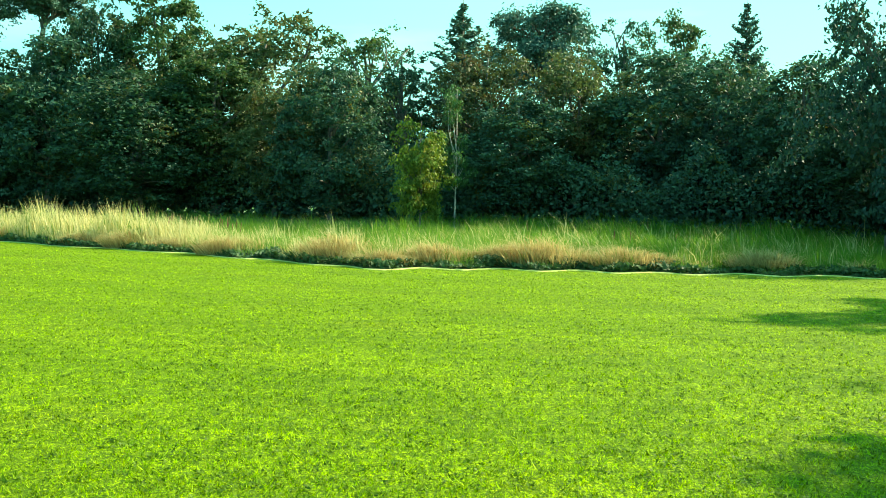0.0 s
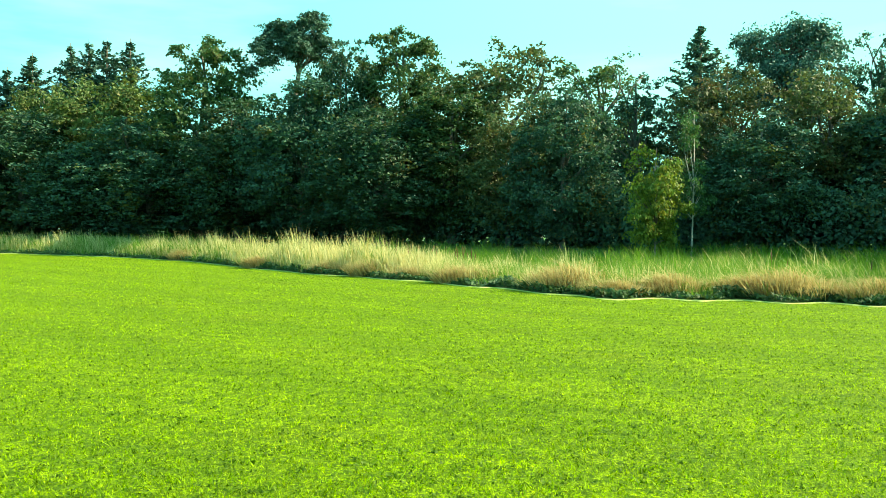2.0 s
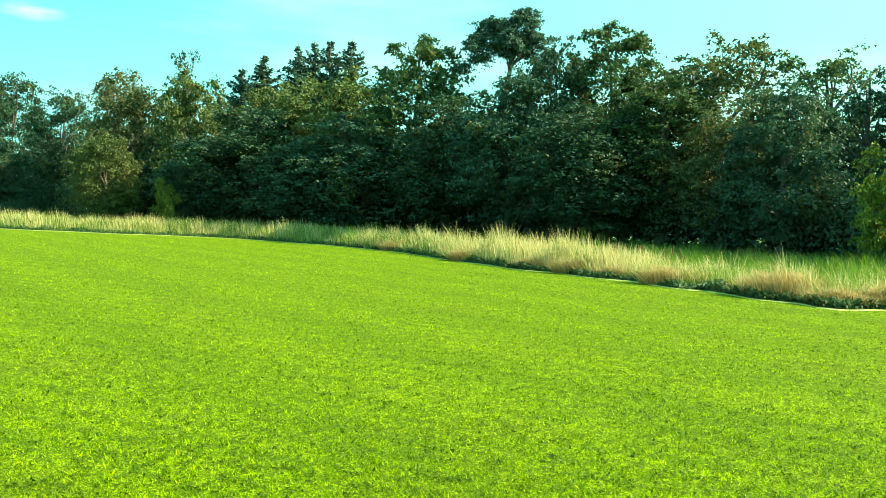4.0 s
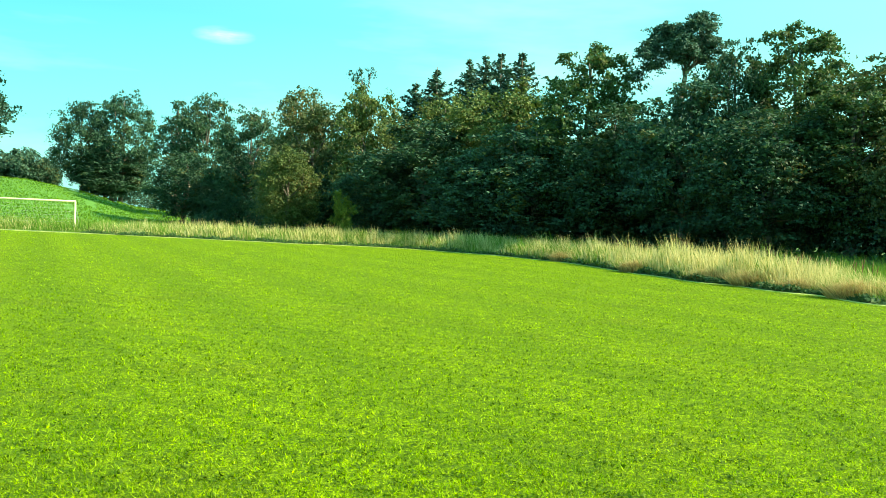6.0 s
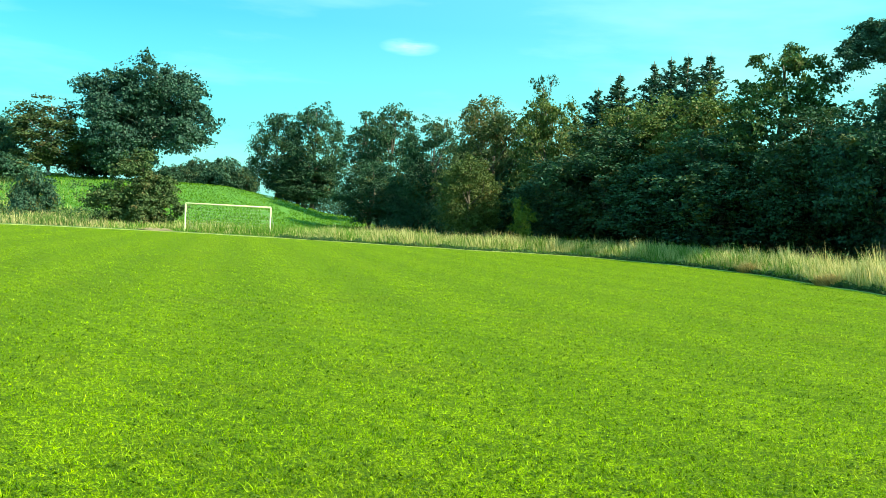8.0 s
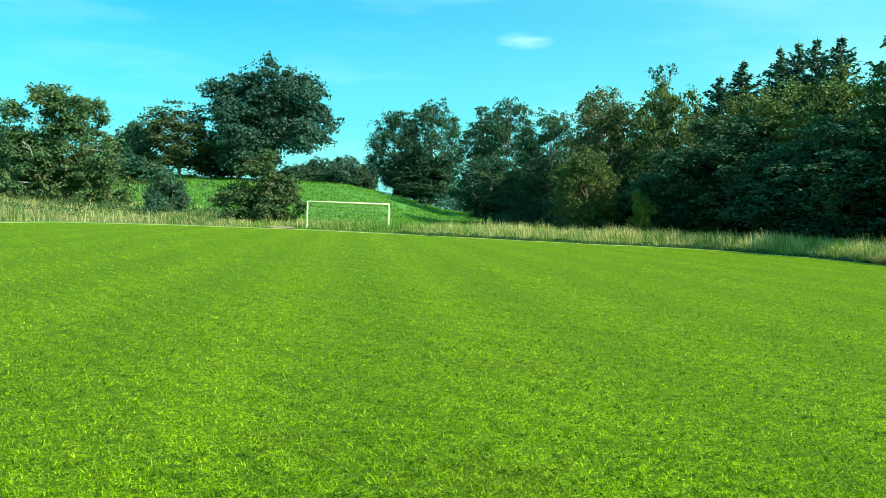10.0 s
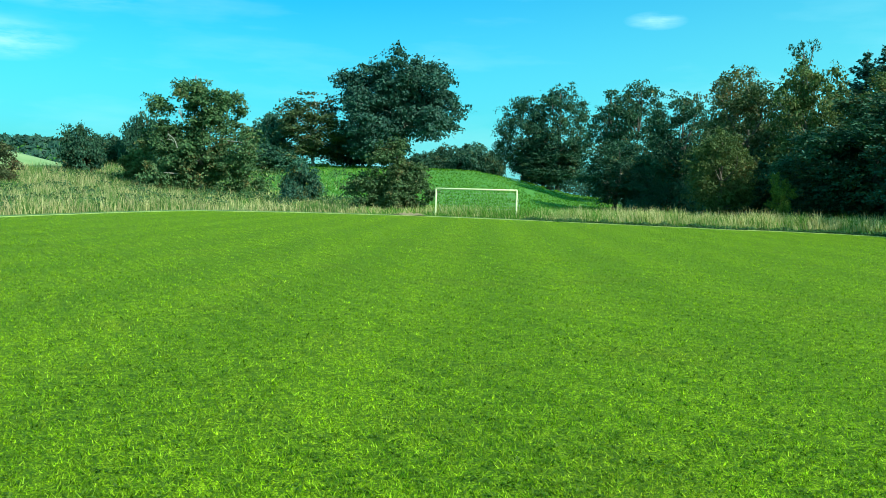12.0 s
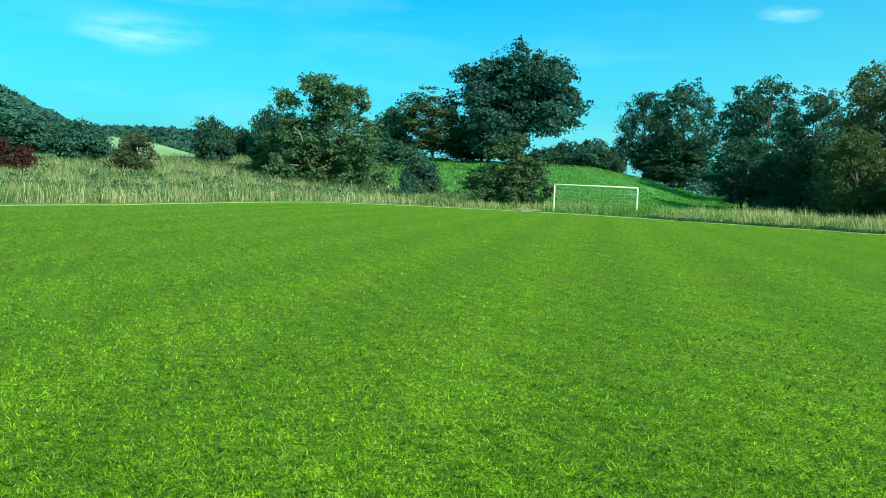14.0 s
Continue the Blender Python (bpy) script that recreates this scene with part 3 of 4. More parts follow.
BIGOAK = broadleaf("oak_tree", "large dark oak with a pale leaning trunk on the hill", 33, 17.5, 19, LEAF_DARK, PALE_BARK, 300, 190, (0.36, 0.23), base=0.2, radius=0.075, limbs=26, lean=0.06, limb_parts=True, lobes=[(-0.5, -1.8, 13.6, 4.5), (-5.3, 0.3, 11.5, 4.2), (3.7, -0.9, 12.6, 4.2), (6.4, 0.7, 9.1, 3.5), (1.1, 0.9, 8.6, 5.1), (-4.8, -3.0, 7.2, 4.5), (4.8, -3.4, 6.4, 2.5), (-7.5, 2.4, 12.6, 2.5), (-1.9, -1.7, 4.5, 3.3), (-6.7, -1.9, 4.0, 3.1), (-3.5, 0, 5.5, 4.0), (0, 1, 9, 4.5)])
CHESTNUT = broadleaf("chestnut_tree", "broad green tree with dead bare branches in its crown", 22, 11, 13.5, LEAF_OLIVE, PALE_BARK, 260, 170, (0.25, 0.16), base=0.0, radius=0.07, limbs=14, limb_parts=True, lobes=[(0.4, -1.2, 8.9, 2.8), (3.0, 0.2, 8.7, 2.1), (-3.8, -0.6, 7.8, 2.1), (0.0, 0.5, 5.9, 3.6), (-4.0, 0.6, 4.2, 3.0), (3.8, -1.9, 4.4, 3.0), (-4.8, -2.1, 1.5, 2.0), (-0.6, 1.5, 1.9, 2.8), (5.1, -1.1, 1.5, 2.0), (-1.1, -1.2, 9.9, 1.8), (0, -1, 3.5, 3.4), (2.5, -1.5, 2.0, 2.6), (-2.5, -1.2, 2.5, 2.8)])
HOLLY = broadleaf("holly_bush", "dense conical dark green bush beside the goal", 123, 6, 7, LEAF_OLIVE, BARK, 140, 190, (0.17, 0.11), base=0.0, radius=0.085, limbs=8, category="bush", lobes=[(-0.5, -0.4, 4.9, 0.9), (-0.7, 0.1, 3.4, 1.7), (0.8, -0.2, 2.8, 1.5), (-2.1, 0.2, 1.8, 1.6), (1.5, 0.2, 1.5, 1.6), (-0.2, -0.7, 1.4, 1.7), (0, -0.6, 1.6, 1.7), (-0.4, 0, 5.4, 0.5)])
BUSH = broadleaf("bush", "rounded green bush in rough grass", 24, 3.2, 4, LEAF_OAK, BARK, 54, 240, (0.17, 0.11), base=0.0, radius=0.15, lump=0.3, limbs=8, category="bush", mid=0.28)
DARKBUSH = broadleaf("bush", "dark purplish green bush in tall grass", 25, 4, 4.6, LEAF_BROWN, BARK, 54, 240, (0.17, 0.11), base=0.0, radius=0.15, lump=0.3, limbs=8, category="bush", mid=0.28)
REDBUSH = broadleaf("bush", "dark red leaved bush at the meadow's edge", 26, 3.2, 5, LEAF_RED, BARK, 54, 240, (0.17, 0.11), base=0.0, radius=0.15, lump=0.3, limbs=8, category="bush", mid=0.28)
def dead_branches(tree, seed, spots):
    """Bare pale branches that stick out of a crown."""
    rng = np.random.default_rng(seed)
    for a, b in spots:
        a, b = Vector(a), Vector(b)
        paths = [bent_path(rng, a, b, 0.06, 0.025, 0.12)]
        for k in range(5):
            f = a.lerp(b, rng.uniform(0.4, 1.0))
            paths.append(bent_path(rng, f, f + Vector(rng.normal(size=3)) * 0.3 + (b - a) * 0.25, 0.024, 0.008, 0.15))
        part("dead_branch", tubes_mesh("dead_branch", paths, DEADWOOD, 6), tree[0], "bleached bare branch")


dead_branches(CHESTNUT, 91, [((-1.6, -3.4, 7.2), (-2.2, -4.9, 8.2)), ((-2.2, -5.0, 4.4), (-3.0, -6.2, 5.6)), ((-0.4, 0, 9.6), (-0.6, -0.2, 12.0))])
DRY = broadleaf("bush", "pale straw coloured bush beside a broad tree", 27, 3.2, 3.6, LEAF_GOLD, BARK, 48, 220, (0.17, 0.11), base=0.0, radius=0.15, lump=0.3, limbs=8, category="bush", mid=0.28)
DARKTREE = broadleaf("broadleaf_tree", "dark tree with open boughs close beside the field", 34, 12, 10, LEAF_DARK, BARK, 64, 200, (0.22, 0.14), base=0.06, radius=0.12, lump=0.5, limbs=34, core=False)
BARE = broadleaf("broadleaf_tree", "half bare brownish tree with a pale forked trunk", 35, 13, 9, LEAF_OLIVE, PALE_BARK, 120, 130, (0.26, 0.17), base=0.0, low_cut=-1.0, radius=0.11, lump=0.25, limbs=34, limb_parts=True, girth=0.75)
UMBRELLA = broadleaf("pine_tree", "tall leaning pine with a dense rounded crown of needles", 36, 16.8, 6, NEEDLE, BARK, 130, 190, (0.19, 0.09), base=0.56, radius=0.085, girth=0.6, limbs=18, lean=0.03, limb_parts=True, lobes=[(1.0, 0, 15.2, 1.7), (-0.7, 0.8, 14.8, 1.6), (-1.9, -0.5, 13.4, 1.2), (1.9, 0.4, 14.2, 1.3), (0.2, -0.8, 13.9, 1.3), (-2.3, 0.2, 12.3, 0.7)])
PINE = pine("pine_tree", "tall dark pine with flat pads of needles", 28, 16, 8)
SPRUCE = spruce("spruce_tree", "blue-green spruce rising above the wood", 29, 14, 5.5)
KINDS = [OAK, OAK2, OAK3, FRESH, GOLD, BROWN, AIRY, AIRY2, YELLOW, BIRCH, BIGOAK, CHESTNUT, HOLLY, BUSH, DARKBUSH, REDBUSH, DRY, DARKTREE, BARE, UMBRELLA, PINE, SPRUCE]

# the wood and the hill, by bearing, distance, sight angle of the top, half width in degrees, turn
place(DARKTREE, -26.2, 36, 14.2, 5.0, 121)
place(SPRUCE, -18.1, 58, 12.53, 2.69, 303)
place(AIRY, -14.4, 56, 12.31, 2.79, 278)
place(AIRY2, -10.9, 55, 11.69, 1.89, 66)
place(OAK, -13.2, 49, 9.57, 4.64, 189)
place(OAK2, -17.1, 47, 9.46, 3.93, 309)
place(OAK3, -21.5, 44, 8.98, 4.03, 242)
place(OAK, -25.5, 41, 6.77, 3.52, 320)
place(PINE, -5.6, 60, 12.55, 3.37, 297)
place(SPRUCE, -1.0, 55, 12.79, 4.13, 33)
place(BROWN, -2.6, 49, 10.30, 3.25, 310)
place(BROWN, -8.2, 49, 9.97, 3.65, 6)
place(AIRY, 5.2, 60, 11.31, 3.64, 240)
place(AIRY2, 2.8, 54, 10.10, 2.29, 132)
place(BROWN, 11.1, 59, 11.77, 4.56, 282)
place(OAK3, 7.0, 50, 8.93, 3.47, 119)
place(FRESH, 17.3, 61, 12.84, 3.37, 98)
place(OAK2, 20.9, 61, 11.62, 2.78, 240)
place(FRESH, 14.1, 56, 9.20, 3.47, 276)
place(UMBRELLA, 24.1, 69, 13.3, 2.6, 24)
place(OAK, 23.4, 61, 9.39, 4.02, 243)
place(YELLOW, 1.5, 41.5, 5.51, 1.95, 203)
place(BIRCH, -0.7, 43, 7.71, 1.15, 327)
place(BROWN, 10.5, 53, 7.52, 2.9, 77)
place(OAK2, -4.6, 46, 7.07, 3.89, 118)
place(OAK, 18.6, 55, 7.70, 4.30, 325)
place(FRESH, 29.6, 70, 11.75, 3.36, 77)
place(SPRUCE, 37.0, 88, 10.72, 3.10, 267)
place(SPRUCE, 36.0, 90, 10.99, 3.12, 199)
place(SPRUCE, 35.0, 88, 11.17, 3.15, 7)
place(SPRUCE, 33.7, 86, 11.23, 3.50, 343)
place(SPRUCE, 40.3, 94, 9.07, 3.17, 32)
place(SPRUCE, 39.0, 92, 9.97, 3.65, 81)
place(GOLD, 34.7, 77, 9.08, 4.03, 302)
place(GOLD, 38.4, 80, 8.16, 2.93, 21)
place(GOLD, 43.0, 86, 8.51, 2.52, 154)
place(AIRY2, 43.7, 90, 9.74, 1.15, 15)
place(BROWN, 46.7, 94, 7.88, 2.62, 137)
place(GOLD, 48.0, 80, 4.50, 1.96, 242)
place(YELLOW, 44.6, 74, 2.02, 0.78, 304)
place(OAK, 39.3, 76, 6.59, 4.16, 198)
place(OAK2, 32.6, 70, 6.82, 4.70, 218)
place(OAK3, 27.4, 66, 7.75, 3.89, 202)
place(OAK, 23.1, 67, 7.74, 4.34, 295)
place(OAK2, 19.2, 63, 8.02, 3.90, 227)
place(OAK3, 36.0, 72, 4.92, 3.80, 68)
place(OAK, 42.1, 78, 4.57, 2.86, 187)
place(OAK2, 50.3, 108, 6.75, 2.00, 49)
place(OAK3, 53.0, 142, 7.35, 2.11, 18)
place(AIRY2, 54.7, 150, 6.99, 1.60, 69)
place(OAK2, 57.8, 168, 7.18, 1.97, 253)
place(OAK, 60.0, 170, 6.43, 1.58, 111)
place(OAK3, 51.0, 112, 4.07, 2.30, 132)
place(OAK, 54.2, 118, 3.88, 2.10, 344)
place(OAK3, 58.3, 168, 3.62, 2.08, 223)
place(FRESH, 48.0, 92, 4.41, 1.62, 320)
place(OAK2, 45.3, 92, 4.02, 2.31, 154)
place(BROWN, 47.3, 100, 8.06, 2.31, 215)
place(BIGOAK, 67.8, 150, 8.8, 3.55, 67.8)
place(BARE, 73.1, 152, 6.16, 2.23, 259)
place(BUSH, 75.9, 158, 5.05, 1.61, 197)
place(BUSH, 70.6, 156, 4.30, 1.73, 293)
place(BUSH, 65.2, 185, 3.31, 1.03, 179)
place(BUSH, 63.3, 185, 3.52, 1.41, 273)
place(BUSH, 61.8, 185, 3.10, 0.83, 299)
place(BUSH, 66.6, 180, 2.83, 1.15, 208)
place(HOLLY, 67.9, 86, 3.54, 2.55, 68)
place(BUSH, 73.8, 96, 2.00, 1.27, 118)
place(CHESTNUT, 79.9, 106, 6.5, 3.5, 79.9)
place(BUSH, 83.5, 135, 4.46, 1.21, 172)
place(BUSH, 86.5, 122, 3.66, 1.27, 349)
place(BUSH, 84.7, 140, 3.16, 1.35, 14)
place(DRY, 83.4, 112, 2.41, 1.06, 143)
place(DARKBUSH, 91.1, 100, 2.41, 1.38, 310)
place(BUSH, 94.0, 116, 3.00, 1.86, 343)
place(REDBUSH, 98.0, 94, 1.69, 1.53, 356)
place(BUSH, 96.6, 170, 3.04, 2.81, 83)
place(BUSH, 75.5, 140, 3.01, 1.92, 357)
place(OAK, 58.7, 172, 3.55, 1.49, 167)
# trees beside the field that throw the shade on the lawn
place(OAK, -42.0, 26.8, 18.6, 5.0, 120)
place(OAK2, -33.8, 35.9, 14.7, 4.0, 200)
place(OAK, -34.5, 40.4, 13.4, 4.6, 260)
place(OAK3, -53.4, 19.2, 26.2, 8.4, 150)
place(OAK2, -58.0, 18.3, 27.6, 9.2, 80)
place(OAK, -65.5, 19.2, 27.4, 9.5, 20)
place(OAK3, -72.0, 18.0, 27.4, 9.5, 60)
place(OAK2, -81.0, 19.0, 26.4, 10.0, 10)
for kind in KINDS:
    drop(kind)


# ---- undergrowth along and inside the wood ----
WOOD_AZ = [-60, -40, -26, 0, 12, 20, 30, 38, 44, 50, 53.5, 55, 60]
WOOD_D = [22, 34, 41, 46, 53, 60, 70, 78, 90, 104, 112, 168, 176]


def undergrowth(name, label, seed, count, behind, depth, height, size, mat, low=0.0):
    rng = np.random.default_rng(seed)
    az = rng.uniform(-58, 60.0, count)
    ds = np.interp(az, WOOD_AZ, WOOD_D) + behind + depth * rng.uniform(size=count)
    lump = np.array([1 + 0.7 * noise.noise((a * 0.35, d * 0.12, seed)) for a, d in zip(az, ds)])
    zs = low + (height - low) * lump * rng.uniform(size=count) ** 0.8
    base = np.array([tuple(spot(a, d)) for a, d in zip(az, ds)])
    base[:, 2] += zs
    nrm = unit(np.array([0, -0.3, 0.6]) + rng.normal(size=(count, 3)) * 0.6)
    tagged(new(name, leaf_mesh(name, leaf_cards(rng, base, nrm, size, size * 0.6), mat)), label, "undergrowth", kind="stuff")


undergrowth("undergrowth", "dark shrubs and brambles along the foot of the wood", 41, 90000, -1.5, 6, 3.2, 0.2, LEAF_OAK)
undergrowth("wood_floor_growth", "dense low growth deep in the wood", 43, 34000, 3, 12, 4.0, 0.5, LEAF_DARK)
undergrowth("wood_interior", "dense dark leaves inside the wood", 42, 46000, 5, 9, 5.5, 0.5, LEAF_DARK)


# ---- tall meadow grass ----
def meadow(name, label, seed, count, az0, az1, depth, height, width, mat, category="grass", start=0.4, lean=0.3, clump=0.0, power=1.3):
    rng = np.random.default_rng(seed)
    az = rng.uniform(az0, az1, count)
    edge = np.array([edge_at(a) for a in az])
    ds = edge + start + depth * rng.uniform(size=count) ** power
    if clump:
        keep = np.array([noise.noise((a * 0.55 + seed, d * 0.3, 3.0)) > clump for a, d in zip(az, ds)])
        az, ds = az[keep], ds[keep]
    fade = np.clip(np.minimum(az - az0, az1 - az) / 6.0, 0, 1)
    keep = rng.uniform(size=len(az)) < 0.15 + fade
    az, ds, fade = az[keep], ds[keep], fade[keep]
    roots = np.array([tuple(spot(a, d)) for a, d in zip(az, ds)])
    tall = (0.6 + 0.4 * fade) * np.array([1 + 0.45 * noise.noise((p[0] * 0.35, p[1] * 0.35, seed)) for p in roots])
    rise = np.clip((ds - np.array([edge_at(a) for a in az])) / 1.6, 0.35, 1.0)
    v, l, s = blade_field(rng, roots, height * tall * rise * np.array([1 + 0.5 * noise.noise((p[0] * 0.9, p[1] * 0.9, seed + 7.0)) for p in roots]), width, lean)
    tagged(new(name, mesh_from(name, v, l, s, [mat])), label, category, kind="stuff")


meadow("meadow_grass", "tall green and straw coloured meadow grass", 51, 84000, -44, 34, 20, 0.66, 0.017, MEADOW_BLADE, lean=0.34)
meadow("meadow_grass", "tall pale grass along the far side of the field", 52, 36000, 24, 66, 14, 0.95, 0.03, MEADOW_BLADE)
meadow("straw_grass", "standing stems of dry straw coloured grass", 53, 6000, 0, 26, 9, 0.85, 0.024, STRAW_BLADE, start=0.8, lean=0.18, clump=-0.1)
meadow("straw_grass", "tall bright straw coloured grass standing along the field", 63, 30000, 12, 60, 8, 1.08, 0.03, STRAW_BLADE, start=0.8, lean=0.15)
meadow("straw_grass", "scattered dry grass stems in the meadow", 54, 4500, -34, 6, 12, 0.85, 0.02, STRAW_BLADE, start=1.0, clump=0.12)
meadow("tawny_grass", "arching tawny tussocks at the mown edge", 55, 16000, -32, 24, 1.8, 0.55, 0.02, TAWNY_BLADE, start=0.9, lean=0.8, clump=0.12)
meadow("bank_grass", "rough grass on the bank behind the goal", 56, 14000, 57, 71, 14, 0.7, 0.04, MEADOW_BLADE)
meadow("bank_grass", "rough tall grass on the bank beside the field", 58, 66000, 76, 106, 72, 0.9, 0.04, BANK_BLADE, power=1.0)
meadow("bank_grass", "rough grass sloping up beside a bush", 60, 14000, 69, 77, 24, 0.8, 0.05, BANK_BLADE, power=1.0)
meadow("straw_grass", "pale dry grass behind the goal line", 57, 5000, 54, 73, 9, 0.75, 0.035, STRAW_BLADE, start=0.6, lean=0.2)
meadow("straw_grass", "pale dry grass on the bank", 59, 14000, 70, 108, 60, 0.95, 0.035, STRAW_BLADE, start=0.6, lean=0.2, clump=-0.05)


def tussock(az, size, label):
    """An arching dome of dead grass at the mown edge."""
    rng = np.random.default_rng(int(az * 10) + 700)
    n = 1300
    p = spot(az, edge_at(az) + 0.6 + size * 0.5)
    a, r = rng.uniform(0, 2 * math.pi, n), rng.uniform(size=n) ** 0.7
    roots = np.stack([np.cos(a) * r * size * 0.9, np.sin(a) * r * size * 0.5, np.zeros(n)], 1)
    v, l, s = blade_field(rng, roots, 0.75 * size * (1.25 - 0.5 * r), 0.018, 0.55)
    v = v.reshape(n, 5, 3)
    out = roots / (size + 0.01) * 0.35
    v[:, 2] += out * 0.5
    v[:, 3] += out * 0.5
    v[:, 4] += out * 1.6
    v[:, 4, 2] *= 0.72
    ob = new("grass_tussock", mesh_from("grass_tussock", v.reshape(-1, 3), l, s, [TAWNY_BLADE]))
    ob.location = p
    tagged(ob, label, "grass", "tussocks along the mown edge")


for az, size in ((6.4, 1.35), (3.6, 0.75), (0.3, 1.05), (-3.9, 1.0), (-6.3, 1.35), (-11.4, 1.05), (-13.4, 0.75), (-19.5, 1.0), (13.4, 1.0), (16.4, 0.7), (18.9, 1.0), (21.5, 0.8), (26.0, 0.9), (30.5, 0.9)):
    tussock(az, size, "tawny arching grass tussock at the edge of the mown field" if size > 0.75 else "small tawny tussock at the edge of the mown field")


# ---- rusty dock seed heads above the meadow ----
def dock_stalks():
    rng = np.random.default_rng(71)
    verts, paths = [], []
    for i in range(80):
        az = rng.uniform(12, 34) if i < 72 else rng.uniform(-22, 4)
        p = spot(az, edge_at(az) + rng.uniform(6, 12))
        h = rng.uniform(0.8, 1.2)
        tip = p + Vector((rng.normal() * 0.08, rng.normal() * 0.08, h))
        paths.append([(p, 0.005), (p.lerp(tip, 0.6), 0.006), (p.lerp(tip, 0.75), 0.016), (p.lerp(tip, 0.92), 0.012), (tip, 0.003)])
    tagged(new("dock_stalks", tubes_mesh("dock_stalks", paths, DOCK, 5)), "rusty red dock seed stalks standing in the meadow", "weeds", kind="stuff")


dock_stalks()


# ---- low weeds at the foot of the tall grass ----
def edge_weeds():
    rng = np.random.default_rng(72)
    n = 26000
    az = rng.uniform(-34, 60, n)
    ds = np.array([edge_at(a) for a in az]) + rng.uniform(0.05, 1.1, n)
    p = np.array([tuple(spot(a, d)) for a, d in zip(az, ds)])
    p[:, 2] += rng.uniform(0.02, 0.20, n) * np.array([1 + 1.3 * noise.noise((q[0] * 1.1, q[1] * 1.1, 3.0)) for q in p])
    v = leaf_cards(rng, p, unit(np.array([0.2, -0.2, 0.7]) + rng.normal(size=(n, 3)) * 0.5), 0.13, 0.08)
    tagged(new("edge_weeds", leaf_mesh("edge_weeds", v, LEAF_FRESH)), "low dark green weeds along the mown edge", "weeds", kind="stuff")


edge_weeds()


def bank_weeds():
    """Patches of nettles and willowherb on the bank."""
    rng = np.random.default_rng(73)
    n = 30000
    az = rng.uniform(70, 106, n)
    ds = np.array([edge_at(a) for a in az]) + 3 + 55 * rng.uniform(size=n)
    keep = np.array([noise.noise((a * 0.5, d * 0.11, 9.0)) > 0.08 for a, d in zip(az, ds)])
    az, ds = az[keep], ds[keep]
    p = np.array([tuple(spot(a, d)) for a, d in zip(az, ds)])
    p[:, 2] += rng.uniform(0.1, 1.0, len(p)) ** 0.7
    v = leaf_cards(rng, p, unit(np.array([0.2, -0.2, 0.7]) + rng.normal(size=(len(p), 3)) * 0.5), 0.26, 0.14)
    tagged(new("bank_weeds", leaf_mesh("bank_weeds", v, LEAF_FRESH)), "patches of dark nettles among the bank's tall grass", "weeds", kind="stuff")


bank_weeds()


def pasture_tufts():
    """Coarse grass tufts over the grazed slope behind the goal."""
    rng = np.random.default_rng(74)
    n = 60000
    az = rng.uniform(50, 80, n)
    edge = np.array([edge_at(a) for a in az])
    ds = edge + 9 + 85 * rng.uniform(size=n)
    keep = np.array([noise.noise((a * 0.9, d * 0.16, 5.0)) > -0.45 for a, d in zip(az, ds)])
    az, ds = az[keep], ds[keep]
    roots = np.array([tuple(spot(a, d)) for a, d in zip(az, ds)])
    v, l, s = short_blades(rng, roots, 0.17 * np.ones(len(roots)), 0.14, 0.9)
    tagged(new("pasture_grass", mesh_from("pasture_grass", v, l, s, [LEAF_PASTURE])), "grazed green grass tufts on the slope behind the goal", "grass", kind="stuff")


pasture_tufts()


# ---- pale line of clippings along the mown edge ----
def edge_line(name, label, az0, az1, inset, width):
    verts, loops, sizes = [], [], []
    n = int((az1 - az0) * 4)
    for i in range(n + 1):
        az = az0 + (az1 - az0) * i / n
        d = edge_at(az) - inset + 0.15 * noise.noise((az * 0.8, 2.0, 0))
        w = width * (0.75 + 0.7 * noise.noise((az * 1.7, 0, 5.0)))
        for k, dz in ((0, 0.004), (0.5, 0.03), (1, 0.004)):
            q = spot(az, d - w * k)
            verts.append((q.x, q.y, dz))
        if i < n:
            for k in (0, 1):
                a = i * 3 + k
                loops += [a, a + 1, a + 4, a + 3]
                sizes.append(4)
    tagged(new(name, mesh_from(name, verts, loops, sizes, [CLIPPINGS])), label, "grass clippings", kind="structure")


edge_line("clippings_line", "pale line of dry clippings along the goal line", 58, 106, 1.0, 0.5)
edge_line("clippings_line", "thin pale line of clippings along the mown edge", -34, 57.5, 0.25, 0.16)


# ---- blades of the lawn near the camera ----
def lawn_blades():
    rng = np.random.default_rng(61)
    n = 540000
    d = np.concatenate([3.0 + 74 * rng.uniform(size=n) ** 3.5, 3.6 * rng.uniform(size=30000) ** 0.5, 3.0 + 12 * rng.uniform(size=50000) ** 1.7])
    az = np.concatenate([rng.uniform(-32, 103, n), rng.uniform(-180, 180, 30000), rng.uniform(97, 334, 50000)])
    az = (az + 180) % 360 - 180
    inside = d < np.interp(az, EDGE_AZ, EDGE_D) - 0.4
    d, az = d[inside], az[inside]
    roots = np.stack([-d * np.sin(np.radians(az)), d * np.cos(np.radians(az)), np.zeros(len(d))], 1)
    clump = np.array([0.85 + 0.7 * noise.noise((x * 5, y * 5, 0)) + 0.6 * noise.noise((x * 14, y * 14, 4)) for x, y, _ in roots])
    keep = clump > 0.35
    v, l, s = short_blades(rng, roots[keep], 0.030 * clump[keep], 0.0055 + 0.0006 * d[keep], 0.7)
    tagged(new("lawn_grass", mesh_from("lawn_grass", v, l, s, [LAWN_BLADE])), "short mown grass blades of the playing field", "grass", kind="stuff")


lawn_blades()


